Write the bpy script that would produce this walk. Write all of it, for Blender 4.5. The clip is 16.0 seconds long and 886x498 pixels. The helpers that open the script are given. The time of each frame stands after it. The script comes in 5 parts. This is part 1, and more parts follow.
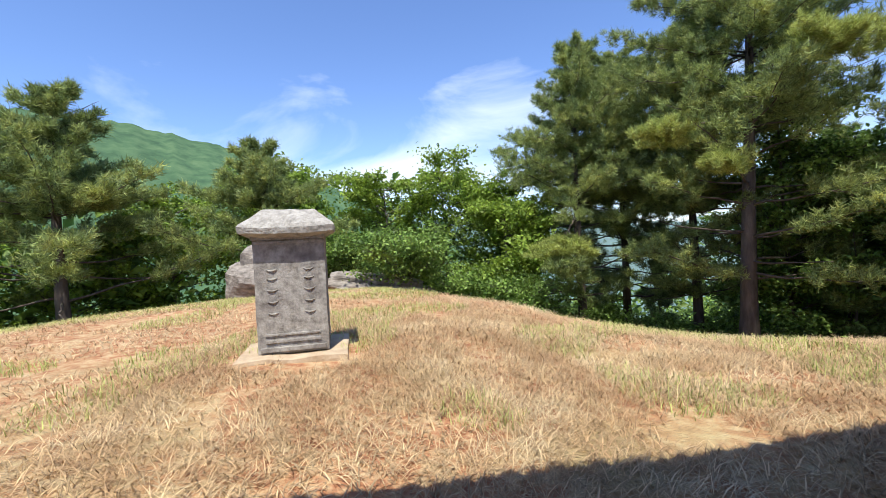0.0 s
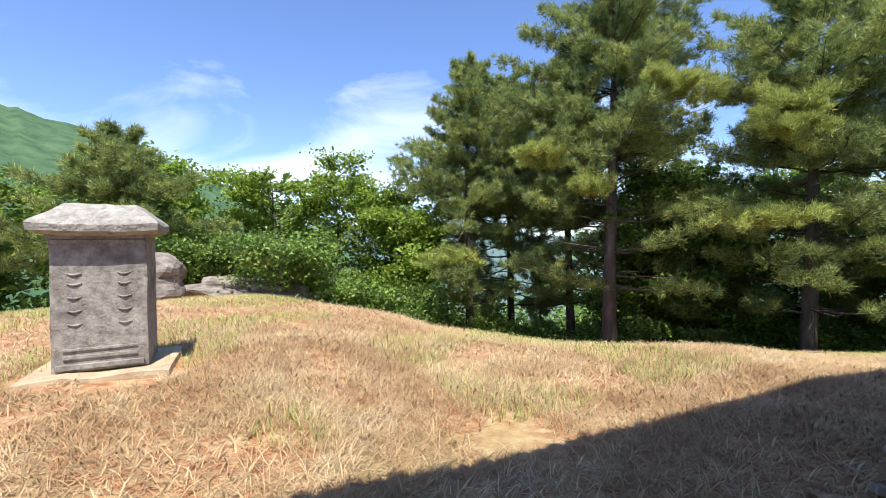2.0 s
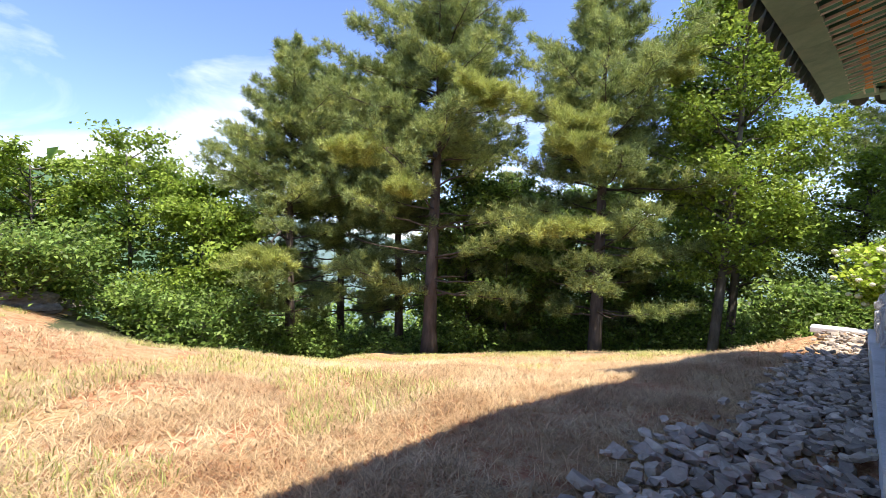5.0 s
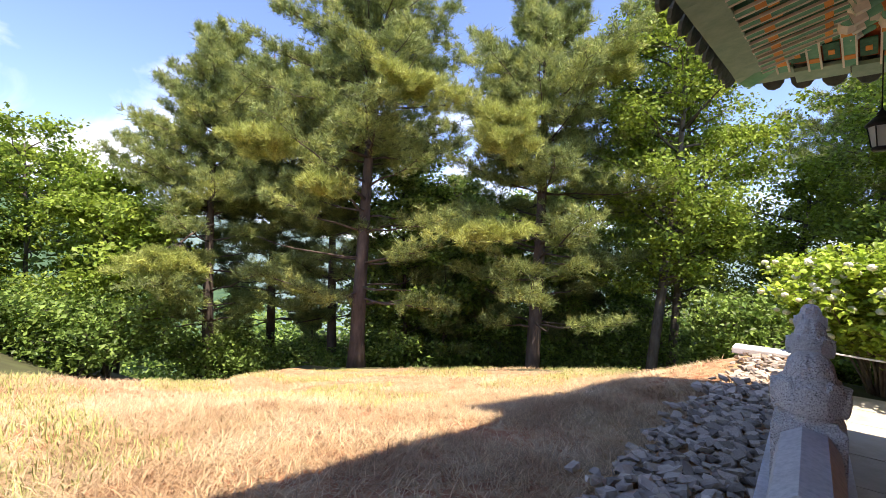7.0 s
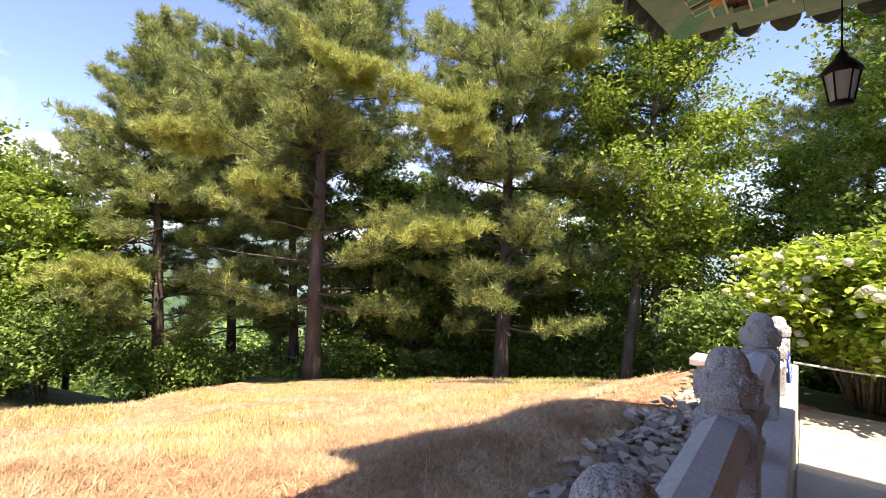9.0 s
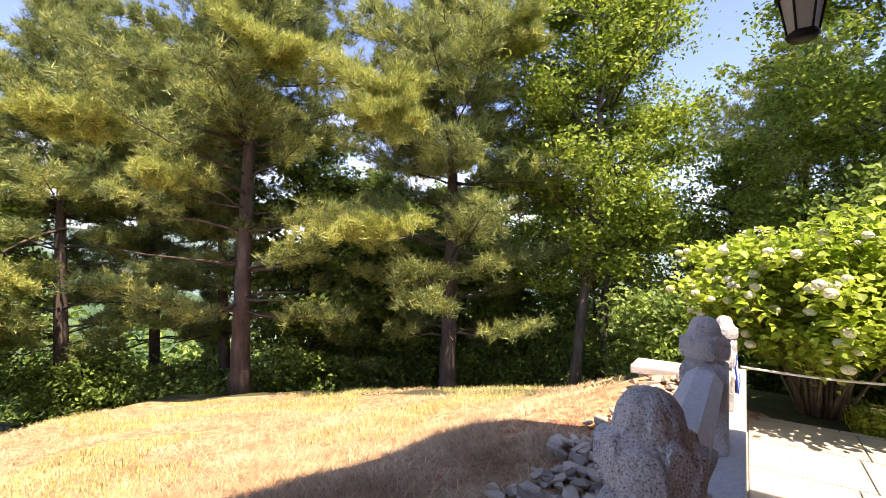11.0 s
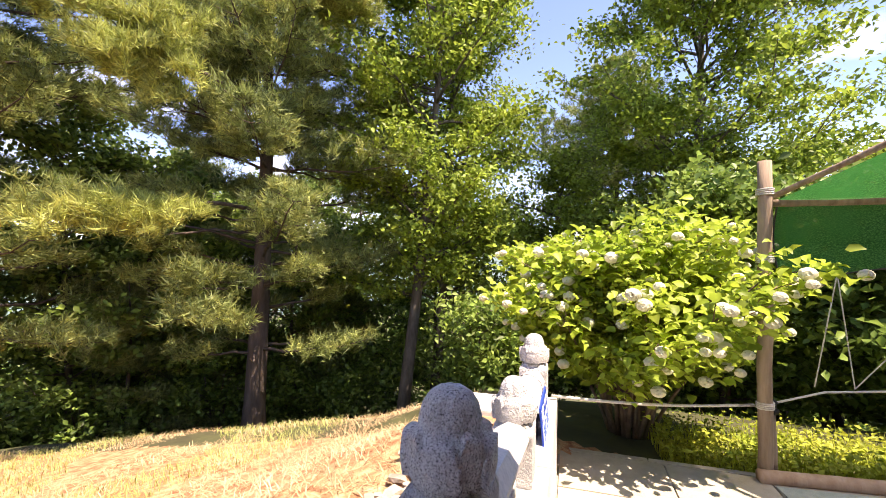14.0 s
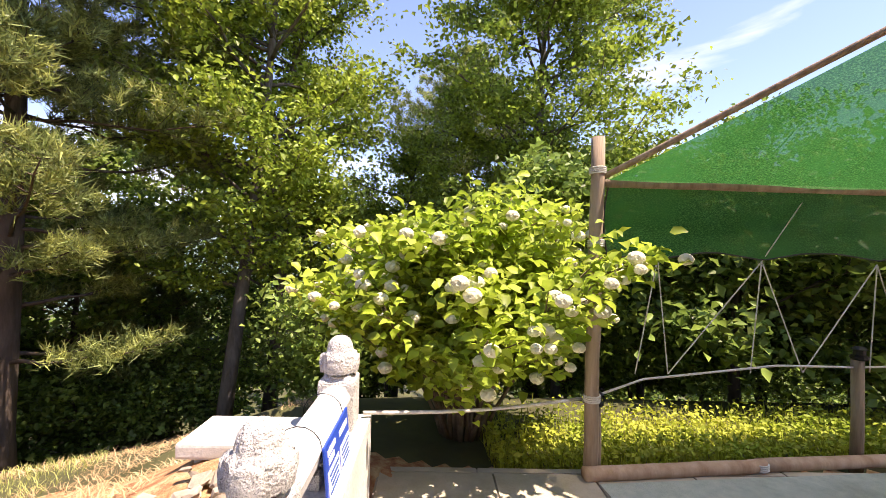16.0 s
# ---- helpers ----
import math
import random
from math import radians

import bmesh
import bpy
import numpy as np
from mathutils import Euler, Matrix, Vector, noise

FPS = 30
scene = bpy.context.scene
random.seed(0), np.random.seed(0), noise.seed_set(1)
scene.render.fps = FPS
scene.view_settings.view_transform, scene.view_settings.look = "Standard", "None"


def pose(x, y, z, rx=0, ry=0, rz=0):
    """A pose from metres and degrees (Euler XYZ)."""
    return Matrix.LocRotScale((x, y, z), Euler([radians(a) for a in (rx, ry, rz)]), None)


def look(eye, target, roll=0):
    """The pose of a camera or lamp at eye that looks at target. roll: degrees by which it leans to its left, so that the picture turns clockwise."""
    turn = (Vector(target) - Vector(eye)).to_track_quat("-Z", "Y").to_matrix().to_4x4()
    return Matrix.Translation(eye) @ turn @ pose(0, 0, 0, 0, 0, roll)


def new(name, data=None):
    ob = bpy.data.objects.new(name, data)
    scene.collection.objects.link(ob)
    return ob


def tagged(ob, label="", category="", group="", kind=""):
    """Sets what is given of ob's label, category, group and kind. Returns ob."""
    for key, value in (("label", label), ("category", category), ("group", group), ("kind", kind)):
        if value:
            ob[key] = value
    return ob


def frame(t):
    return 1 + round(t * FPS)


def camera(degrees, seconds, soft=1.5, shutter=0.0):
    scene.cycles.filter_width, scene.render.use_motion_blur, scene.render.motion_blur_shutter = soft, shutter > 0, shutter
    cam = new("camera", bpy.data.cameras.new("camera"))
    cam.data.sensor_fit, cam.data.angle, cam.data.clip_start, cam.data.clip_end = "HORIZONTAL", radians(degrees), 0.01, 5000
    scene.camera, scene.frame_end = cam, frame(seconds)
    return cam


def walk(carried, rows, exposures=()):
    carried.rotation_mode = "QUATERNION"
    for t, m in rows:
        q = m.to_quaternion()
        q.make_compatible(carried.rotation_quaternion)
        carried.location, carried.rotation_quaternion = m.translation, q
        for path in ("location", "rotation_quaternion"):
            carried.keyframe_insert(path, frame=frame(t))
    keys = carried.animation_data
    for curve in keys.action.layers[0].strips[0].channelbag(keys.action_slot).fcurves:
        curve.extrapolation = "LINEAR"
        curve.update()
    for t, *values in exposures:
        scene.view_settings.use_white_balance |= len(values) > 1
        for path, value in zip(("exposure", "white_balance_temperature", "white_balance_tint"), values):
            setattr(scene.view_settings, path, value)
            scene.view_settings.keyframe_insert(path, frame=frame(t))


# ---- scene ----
cam = camera(91.6, 16.0, soft=0.5)
PATH = [
    (0, (-2.556, -2.043, 1.559), (-3.628, -0.355, 1.507), -2.7),
    (0.5, (-2.454, -1.962, 1.554), (-3.362, -0.18, 1.51), -1.8),
    (1, (-2.4, -1.917, 1.55), (-3.241, -0.103, 1.512), -1.0),
    (1.5, (-2.331, -1.866, 1.545), (-3.095, -0.018, 1.514), -0.8),
    (2, (-2.217, -1.824, 1.552), (-2.886, 0.06, 1.523), -0.6),
    (2.5, (-2.083, -1.78, 1.556), (-2.641, 0.14, 1.53), -0.5),
    (3, (-1.961, -1.638, 1.552), (-2.356, 0.323, 1.527), -0.4),
    (3.5, (-1.809, -1.43, 1.55), (-2.031, 0.557, 1.53), -0.1),
    (4, (-1.59, -1.2, 1.548), (-1.73, 0.795, 1.525), 0.2),
    (6.5, (-0.112, -0.002, 1.597), (-0.094, 1.998, 1.604), 2.1),
    (7, (0.152, 0.227, 1.58), (0.21, 2.226, 1.594), 2.0),
    (7.5, (0.359, 0.457, 1.588), (0.436, 2.456, 1.598), 1.9),
    (8, (0.619, 0.632, 1.572), (0.688, 2.631, 1.59), 1.3),
    (8.5, (0.914, 0.821, 1.61), (0.978, 2.82, 1.627), 0.9),
    (11, (1.692, 1.672, 1.558), (1.938, 3.656, 1.584), 0.2),
    (11.5, (1.869, 1.872, 1.548), (2.208, 3.843, 1.581), 0.0),
    (12, (2.098, 2.043, 1.559), (2.536, 3.994, 1.589), 1.2),
    (12.5, (2.263, 2.185, 1.551), (2.802, 4.11, 1.599), 0.9),
    (13, (2.386, 2.402, 1.56), (3.07, 4.28, 1.604), 1.4),
    (13.5, (2.527, 2.552, 1.548), (3.294, 4.398, 1.599), 0.6),
    (14, (2.743, 2.695, 1.552), (3.603, 4.5, 1.592), 0.9),
    (14.5, (2.915, 2.813, 1.537), (3.893, 4.557, 1.571), 1.1),
    (15, (3.081, 2.968, 1.524), (4.222, 4.611, 1.555), 1.7),
    (15.5, (3.24, 3.058, 1.51), (4.527, 4.589, 1.531), 1.5),
    (16, (3.435, 3.121, 1.51), (4.818, 4.565, 1.508), 1.6),
]
walk(cam, [(t, look(eye, target, roll)) for t, eye, target, roll in PATH], [(0, 0.54, 6300, 6), (3, 0.82, 6500, 8), (7, 1.2, 7000, 18), (11, 1.4, 7800, 24), (13.5, 1.5, 7900, 25), (16, 1.34, 7800, 26)])

# ---------- light ----------
SUN_AZ, SUN_EL = math.atan2(0.44, -0.90), radians(65.3)      # azimuth from +y towards +x
world = bpy.data.worlds.new("world")
scene.world = world
world.use_nodes = True
wn, wl = world.node_tree.nodes, world.node_tree.links
wn.clear()
w_out = wn.new("ShaderNodeOutputWorld")
w_bg = wn.new("ShaderNodeBackground")
w_bg.inputs["Strength"].default_value = 0.145
w_sky = wn.new("ShaderNodeTexSky")
w_sky.sky_type = "NISHITA"
w_sky.sun_disc = False
w_sky.sun_elevation = SUN_EL
w_sky.sun_rotation = SUN_AZ
w_sky.altitude = 500
w_sky.air_density = 1.0
w_sky.dust_density = 0.6
w_sky.ozone_density = 2.0
w_co = wn.new("ShaderNodeTexCoord")
w_map = wn.new("ShaderNodeMapping")
w_map.inputs["Scale"].default_value = (1.5, 1.5, 4.2)
w_map.inputs["Location"].default_value = (0.35, 0.2, 0.1)
w_noise = wn.new("ShaderNodeTexNoise")
w_noise.inputs["Scale"].default_value = 1.3
w_noise.inputs["Detail"].default_value = 9.0
w_noise.inputs["Roughness"].default_value = 0.55
w_noise.inputs["Distortion"].default_value = 0.6
w_ramp = wn.new("ShaderNodeValToRGB")
w_ramp.color_ramp.elements[0].position = 0.43
w_ramp.color_ramp.elements[1].position = 0.78
# the clouds thin out towards the zenith
w_sep = wn.new("ShaderNodeSeparateXYZ")
w_low = wn.new("ShaderNodeMapRange")
w_low.inputs["From Min"].default_value, w_low.inputs["From Max"].default_value = 0.16, 0.62
w_low.inputs["To Min"].default_value, w_low.inputs["To Max"].default_value = 0.0, 0.30
w_less = wn.new("ShaderNodeMath")
w_less.operation = "SUBTRACT"
w_tint = wn.new("ShaderNodeMix")
w_tint.data_type = "RGBA"
w_tint.blend_type = "MULTIPLY"
w_tint.inputs["Factor"].default_value = 1.0
w_tint.inputs["B"].default_value = (0.85, 0.905, 1.14, 1)
w_mix = wn.new("ShaderNodeMix")
w_mix.data_type = "RGBA"
w_mix.inputs["B"].default_value = (6.4, 6.7, 7.1, 1)
wl.new(w_co.outputs["Generated"], w_map.inputs["Vector"])
wl.new(w_map.outputs["Vector"], w_noise.inputs["Vector"])
wl.new(w_co.outputs["Generated"], w_sep.inputs["Vector"])
wl.new(w_sep.outputs["Z"], w_low.inputs["Value"])
wl.new(w_noise.outputs["Fac"], w_less.inputs[0])
wl.new(w_low.outputs["Result"], w_less.inputs[1])
wl.new(w_less.outputs["Value"], w_ramp.inputs["Fac"])
wl.new(w_ramp.outputs["Color"], w_mix.inputs["Factor"])
wl.new(w_sky.outputs["Color"], w_tint.inputs["A"])
wl.new(w_tint.outputs["Result"], w_mix.inputs["A"])
wl.new(w_mix.outputs["Result"], w_bg.inputs["Color"])
wl.new(w_bg.outputs["Background"], w_out.inputs["Surface"])

sun = new("sun", bpy.data.lights.new("sun", "SUN"))
sun.data.energy = 4.8
sun.data.angle = radians(0.53)
sun.data.color = (1.0, 0.95, 0.86)
sun.matrix_world = look((0, 0, 20), (-math.sin(SUN_AZ) * math.cos(SUN_EL), -math.cos(SUN_AZ) * math.cos(SUN_EL), 20 - math.sin(SUN_EL)))


# ---------- materials ----------
def mat(name, stops, scale=5.0, detail=6.0, rough=0.8, bump=0.0, bump_scale=None, metal=0.0, vary=0.0,
        stretch=(1, 1, 1), coords="Object", translucent=0.0, second=None, specular=0.3, island=False):
    """A noise-coloured surface: stops are (position, colour); vary shifts value per object or per loose piece."""
    m = bpy.data.materials.new(name)
    m.use_nodes = True
    nt = m.node_tree
    bsdf = nt.nodes["Principled BSDF"]
    bsdf.inputs["Roughness"].default_value = rough
    bsdf.inputs["Metallic"].default_value = metal
    bsdf.inputs["Specular IOR Level"].default_value = specular
    co = nt.nodes.new("ShaderNodeTexCoord")
    mp = nt.nodes.new("ShaderNodeMapping")
    mp.inputs["Scale"].default_value = stretch
    nt.links.new(co.outputs[coords], mp.inputs["Vector"])
    no = nt.nodes.new("ShaderNodeTexNoise")
    no.inputs["Scale"].default_value = scale
    no.inputs["Detail"].default_value = detail
    no.inputs["Roughness"].default_value = 0.62
    nt.links.new(mp.outputs["Vector"], no.inputs["Vector"])
    ramp = nt.nodes.new("ShaderNodeValToRGB")
    els = ramp.color_ramp.elements
    while len(els) < len(stops):
        els.new(0.5)
    for e, (p, c) in zip(els, stops):
        e.position, e.color = p, (*c, 1)
    nt.links.new(no.outputs["Fac"], ramp.inputs["Fac"])
    colour = ramp.outputs["Color"]
    if second:                                   # a broader stain: (scale, colour, low, high)
        n2 = nt.nodes.new("ShaderNodeTexNoise")
        n2.inputs["Scale"].default_value = second[0]
        n2.inputs["Detail"].default_value = 5.0
        nt.links.new(co.outputs[coords], n2.inputs["Vector"])
        r2 = nt.nodes.new("ShaderNodeMapRange")
        r2.inputs["From Min"].default_value, r2.inputs["From Max"].default_value = second[2], second[3]
        nt.links.new(n2.outputs["Fac"], r2.inputs["Value"])
        mx = nt.nodes.new("ShaderNodeMix")
        mx.data_type = "RGBA"
        mx.inputs["B"].default_value = (*second[1], 1)
        nt.links.new(r2.outputs["Result"], mx.inputs["Factor"])
        nt.links.new(colour, mx.inputs["A"])
        colour = mx.outputs["Result"]
    if vary:
        if island:
            rnd = nt.nodes.new("ShaderNodeNewGeometry").outputs["Random Per Island"]
        else:
            rnd = nt.nodes.new("ShaderNodeObjectInfo").outputs["Random"]
        mr = nt.nodes.new("ShaderNodeMapRange")
        mr.inputs["To Min"].default_value, mr.inputs["To Max"].default_value = 1 - vary, 1 + vary
        nt.links.new(rnd, mr.inputs["Value"])
        hs = nt.nodes.new("ShaderNodeHueSaturation")
        nt.links.new(mr.outputs["Result"], hs.inputs["Value"])
        nt.links.new(colour, hs.inputs["Color"])
        colour = hs.outputs["Color"]
    nt.links.new(colour, bsdf.inputs["Base Color"])
    if bump:
        nb = nt.nodes.new("ShaderNodeTexNoise")
        nb.inputs["Scale"].default_value = bump_scale or scale * 4
        nb.inputs["Detail"].default_value = 8.0
        nt.links.new(mp.outputs["Vector"], nb.inputs["Vector"])
        bp = nt.nodes.new("ShaderNodeBump")
        bp.inputs["Strength"].default_value = bump
        bp.inputs["Distance"].default_value = 0.02
        nt.links.new(nb.outputs["Fac"], bp.inputs["Height"])
        nt.links.new(bp.outputs["Normal"], bsdf.inputs["Normal"])
    if translucent:
        tr = nt.nodes.new("ShaderNodeBsdfTranslucent")
        ms = nt.nodes.new("ShaderNodeMixShader")
        ms.inputs["Fac"].default_value = translucent
        nt.links.new(colour, tr.inputs["Color"])
        nt.links.new(bsdf.outputs["BSDF"], ms.inputs[1])
        nt.links.new(tr.outputs["BSDF"], ms.inputs[2])
        nt.links.new(ms.outputs["Shader"], nt.nodes["Material Output"].inputs["Surface"])
    return m


SOIL = mat("soil", [(0.32, (0.26, 0.10, 0.048)), (0.44, (0.40, 0.185, 0.09)), (0.54, (0.47, 0.29, 0.15)), (0.68, (0.57, 0.43, 0.25))], scale=11.0, detail=10.0, bump=1.0, bump_scale=60,
           second=(0.9, (0.40, 0.33, 0.16), 0.52, 0.78), rough=0.95)
STRAW = mat("straw", [(0.25, (0.33, 0.185, 0.09)), (0.5, (0.49, 0.345, 0.19)), (0.75, (0.63, 0.505, 0.315))], scale=2.2, rough=0.75, vary=0.5, island=True,
            translucent=0.2)
GRASS = mat("grass", [(0.3, (0.30, 0.35, 0.09)), (0.7, (0.52, 0.52, 0.19))], scale=1.0, rough=0.7, vary=0.4, island=True, translucent=0.3)
NEEDLES = mat("needles", [(0.30, (0.10, 0.145, 0.055)), (0.48, (0.25, 0.305, 0.10)), (0.66, (0.45, 0.475, 0.145))], scale=1.7, rough=0.5, vary=0.5, island=True,
              translucent=0.38)
# brighter copy of the needles: sunlight on the low boughs put into the colour
NEEDLES_SUNLIT = mat("sunlit_needles", [(0.3, (0.26, 0.32, 0.075)), (0.7, (0.52, 0.54, 0.15))], scale=2.5, rough=0.5, vary=0.45, island=True, translucent=0.3)
LEAVES = mat("leaves", [(0.3, (0.085, 0.16, 0.038)), (0.5, (0.19, 0.285, 0.06)), (0.7, (0.31, 0.41, 0.085))], scale=1.3, rough=0.45, vary=0.55, island=True, translucent=0.45)
LEAVES_LIGHT = mat("light_leaves", [(0.3, (0.14, 0.23, 0.035)), (0.7, (0.36, 0.45, 0.065))], scale=1.3, rough=0.45, vary=0.5, island=True, translucent=0.45)
BUSH_LEAVES = mat("bush_leaves", [(0.3, (0.24, 0.36, 0.035)), (0.7, (0.47, 0.57, 0.08))], scale=2.5, rough=0.45, vary=0.45, island=True, translucent=0.4)
WEEDS = mat("weeds", [(0.3, (0.20, 0.31, 0.03)), (0.7, (0.50, 0.51, 0.07))], scale=1.2, rough=0.6, vary=0.3, island=True, translucent=0.35)
BLOSSOM = mat("blossom", [(0.3, (0.70, 0.70, 0.46)), (0.7, (0.80, 0.78, 0.62))], scale=30, rough=0.8, bump=0.5, bump_scale=120, vary=0.08, translucent=0.2)
BARK_PINE = mat("pine_bark", [(0.3, (0.05, 0.038, 0.032)), (0.6, (0.125, 0.095, 0.076)), (0.8, (0.20, 0.16, 0.13))], scale=6, stretch=(1, 1, 0.25), rough=0.95, bump=1.0,
                bump_scale=18)
BARK = mat("bark", [(0.3, (0.06, 0.05, 0.04)), (0.7, (0.17, 0.145, 0.12))], scale=8, stretch=(1, 1, 0.3), rough=0.95, bump=0.7, bump_scale=24)
TWIG = mat("twig", [(0.3, (0.12, 0.085, 0.05)), (0.7, (0.26, 0.19, 0.12))], scale=9, rough=0.9)
GRANITE = mat("granite", [(0.34, (0.10, 0.10, 0.10)), (0.42, (0.45, 0.44, 0.42)), (0.6, (0.68, 0.665, 0.63))], scale=210, detail=4, rough=0.9, bump=0.8, bump_scale=80,
              second=(9, (0.24, 0.23, 0.215), 0.5, 0.85))
GRANITE_SMOOTH = mat("sawn_granite", [(0.3, (0.48, 0.48, 0.46)), (0.6, (0.63, 0.62, 0.59))], scale=60, detail=3, rough=0.75, bump=0.12, bump_scale=90,
                     second=(2.5, (0.45, 0.43, 0.38), 0.5, 0.8))
STELE = mat("old_granite", [(0.28, (0.15, 0.132, 0.115)), (0.5, (0.32, 0.29, 0.255)), (0.7, (0.43, 0.395, 0.35))], scale=22, detail=8, rough=0.95, bump=0.35, bump_scale=60,
            second=(4.2, (0.13, 0.11, 0.10), 0.48, 0.74))
STELE_ROOF = mat("roof_granite", [(0.3, (0.20, 0.18, 0.155)), (0.6, (0.42, 0.385, 0.34))], scale=18, detail=8, rough=0.95, bump=0.8, bump_scale=40,
                 second=(4.0, (0.33, 0.30, 0.27), 0.5, 0.7))
STELE_BASE = mat("base_granite", [(0.3, (0.38, 0.27, 0.17)), (0.65, (0.52, 0.40, 0.27))], scale=9, rough=0.95, bump=0.5, bump_scale=40)
ROCK = mat("rock", [(0.3, (0.10, 0.085, 0.07)), (0.55, (0.26, 0.22, 0.185)), (0.8, (0.40, 0.36, 0.31))], scale=4, stretch=(1, 1, 2.5), rough=0.95, bump=1.0, bump_scale=9)
RUBBLE = mat("rubble", [(0.3, (0.26, 0.21, 0.16)), (0.6, (0.45, 0.375, 0.29)), (0.8, (0.58, 0.50, 0.40))], scale=9, rough=0.9, bump=0.5, bump_scale=40, vary=0.45,
             )
RUBBLE_REST = mat("rubble_rest", [(0.3, (0.26, 0.21, 0.16)), (0.6, (0.45, 0.375, 0.29)), (0.8, (0.58, 0.50, 0.40))], scale=9, rough=0.9, bump=0.5, bump_scale=40,
                  vary=0.45, island=True)
PAVER = mat("paver", [(0.3, (0.40, 0.36, 0.27)), (0.7, (0.53, 0.48, 0.37))], scale=6, rough=0.85, bump=0.2, bump_scale=60, vary=0.1, second=(1.5, (0.42, 0.41, 0.36), 0.5, 0.75))
MORTAR = mat("mortar", [(0.3, (0.25, 0.23, 0.19)), (0.7, (0.36, 0.33, 0.28))], scale=12, rough=0.95, bump=0.4)
MAT_GREEN = mat("floor_mat", [(0.3, (0.33, 0.39, 0.34)), (0.7, (0.46, 0.50, 0.43))], scale=14, rough=0.9, bump=0.4, bump_scale=180, second=(1.2, (0.20, 0.21, 0.17), 0.5, 0.8))
POLE = mat("weathered_wood", [(0.3, (0.20, 0.145, 0.095)), (0.6, (0.37, 0.285, 0.20)), (0.8, (0.46, 0.37, 0.28))], scale=14, stretch=(1, 1, 0.12), rough=0.9, bump=0.5, bump_scale=40)
LOG = mat("peeled_log", [(0.3, (0.34, 0.20, 0.115)), (0.6, (0.52, 0.37, 0.25)), (0.8, (0.58, 0.47, 0.36))], scale=7, stretch=(1, 1, 0.2), rough=0.85, bump=0.4, bump_scale=30)
ROPE = mat("rope", [(0.3, (0.55, 0.53, 0.47)), (0.7, (0.74, 0.72, 0.66))], scale=60, rough=0.9, bump=0.5, bump_scale=200)
ROPE_DARK = mat("dark_cord", [(0.3, (0.03, 0.035, 0.03)), (0.7, (0.07, 0.08, 0.07))], scale=40, rough=0.9)
NET = mat("shade_net", [(0.36, (0.012, 0.10, 0.022)), (0.5, (0.026, 0.165, 0.036)), (0.66, (0.075, 0.28, 0.075))], scale=150, detail=2, stretch=(0.5, 0.5, 1.2), rough=0.7,
          translucent=0.4, bump=0.3, bump_scale=220, second=(2.0, (0.03, 0.20, 0.045), 0.45, 0.7))
net_nodes, net_links = NET.node_tree.nodes, NET.node_tree.links
net_last = net_nodes["Material Output"].inputs["Surface"].links[0].from_socket
net_hole = net_nodes.new("ShaderNodeBsdfTransparent")
net_mix = net_nodes.new("ShaderNodeMixShader")
net_mix.inputs["Fac"].default_value = 0.07
net_links.new(net_last, net_mix.inputs[1])
net_links.new(net_hole.outputs["BSDF"], net_mix.inputs[2])
net_links.new(net_mix.outputs["Shader"], net_nodes["Material Output"].inputs["Surface"])
IRON = mat("black_iron", [(0.3, (0.015, 0.015, 0.016)), (0.7, (0.035, 0.034, 0.033))], scale=20, rough=0.5, metal=0.6)
FROST = mat("frosted_pane", [(0.3, (0.62, 0.63, 0.62)), (0.7, (0.74, 0.75, 0.74))], scale=5, rough=0.35, translucent=0.5)
TILE = mat("roof_tile", [(0.3, (0.06, 0.075, 0.07)), (0.7, (0.14, 0.165, 0.15))], scale=12, rough=0.7, bump=0.3)
EAVE_PLANK = mat("eave_plank", [(0.3, (0.22, 0.36, 0.28)), (0.7, (0.34, 0.48, 0.38))], scale=9, rough=0.85, bump=0.2, bump_scale=60, vary=0.12)
P_DARKGREEN = mat("paint_dark_green", [(0.3, (0.02, 0.09, 0.055)), (0.7, (0.05, 0.17, 0.11))], scale=25, rough=0.7)
P_GREEN = mat("paint_green", [(0.3, (0.10, 0.32, 0.22)), (0.7, (0.18, 0.44, 0.31))], scale=14, rough=0.7)
P_RED = mat("paint_red", [(0.3, (0.34, 0.075, 0.03)), (0.7, (0.48, 0.12, 0.045))], scale=14, rough=0.7)
P_ORANGE = mat("paint_orange", [(0.3, (0.62, 0.25, 0.06)), (0.7, (0.72, 0.35, 0.10))], scale=14, rough=0.7)
P_WHITE = mat("paint_white", [(0.3, (0.66, 0.67, 0.60)), (0.7, (0.78, 0.78, 0.72))], scale=14, rough=0.7)
P_BLUE = mat("paint_blue", [(0.3, (0.03, 0.08, 0.25)), (0.7, (0.05, 0.12, 0.34))], scale=14, rough=0.7)
SIGN_BLUE = mat("sign_blue", [(0.3, (0.012, 0.055, 0.36)), (0.7, (0.02, 0.075, 0.45))], scale=8, rough=0.4)
SIGN_WHITE = mat("sign_white", [(0.3, (0.72, 0.73, 0.75)), (0.7, (0.80, 0.81, 0.82))], scale=8, rough=0.4)
FOREST = mat("far_forest", [(0.3, (0.028, 0.065, 0.03)), (0.5, (0.06, 0.115, 0.05)), (0.7, (0.10, 0.16, 0.07))], scale=0.09, detail=9, rough=0.95, bump=1.0, bump_scale=0.15)
# pale blue-green base colour carries the distance haze; no air is rendered
FAR_HILL = mat("haze_tinted_hill", [(0.3, (0.10, 0.155, 0.15)), (0.7, (0.14, 0.20, 0.175))], scale=0.02, detail=8, rough=1.0)
GROUND = mat("forest_floor", [(0.3, (0.05, 0.045, 0.025)), (0.7, (0.10, 0.11, 0.04))], scale=1.5, rough=0.95, bump=0.5)


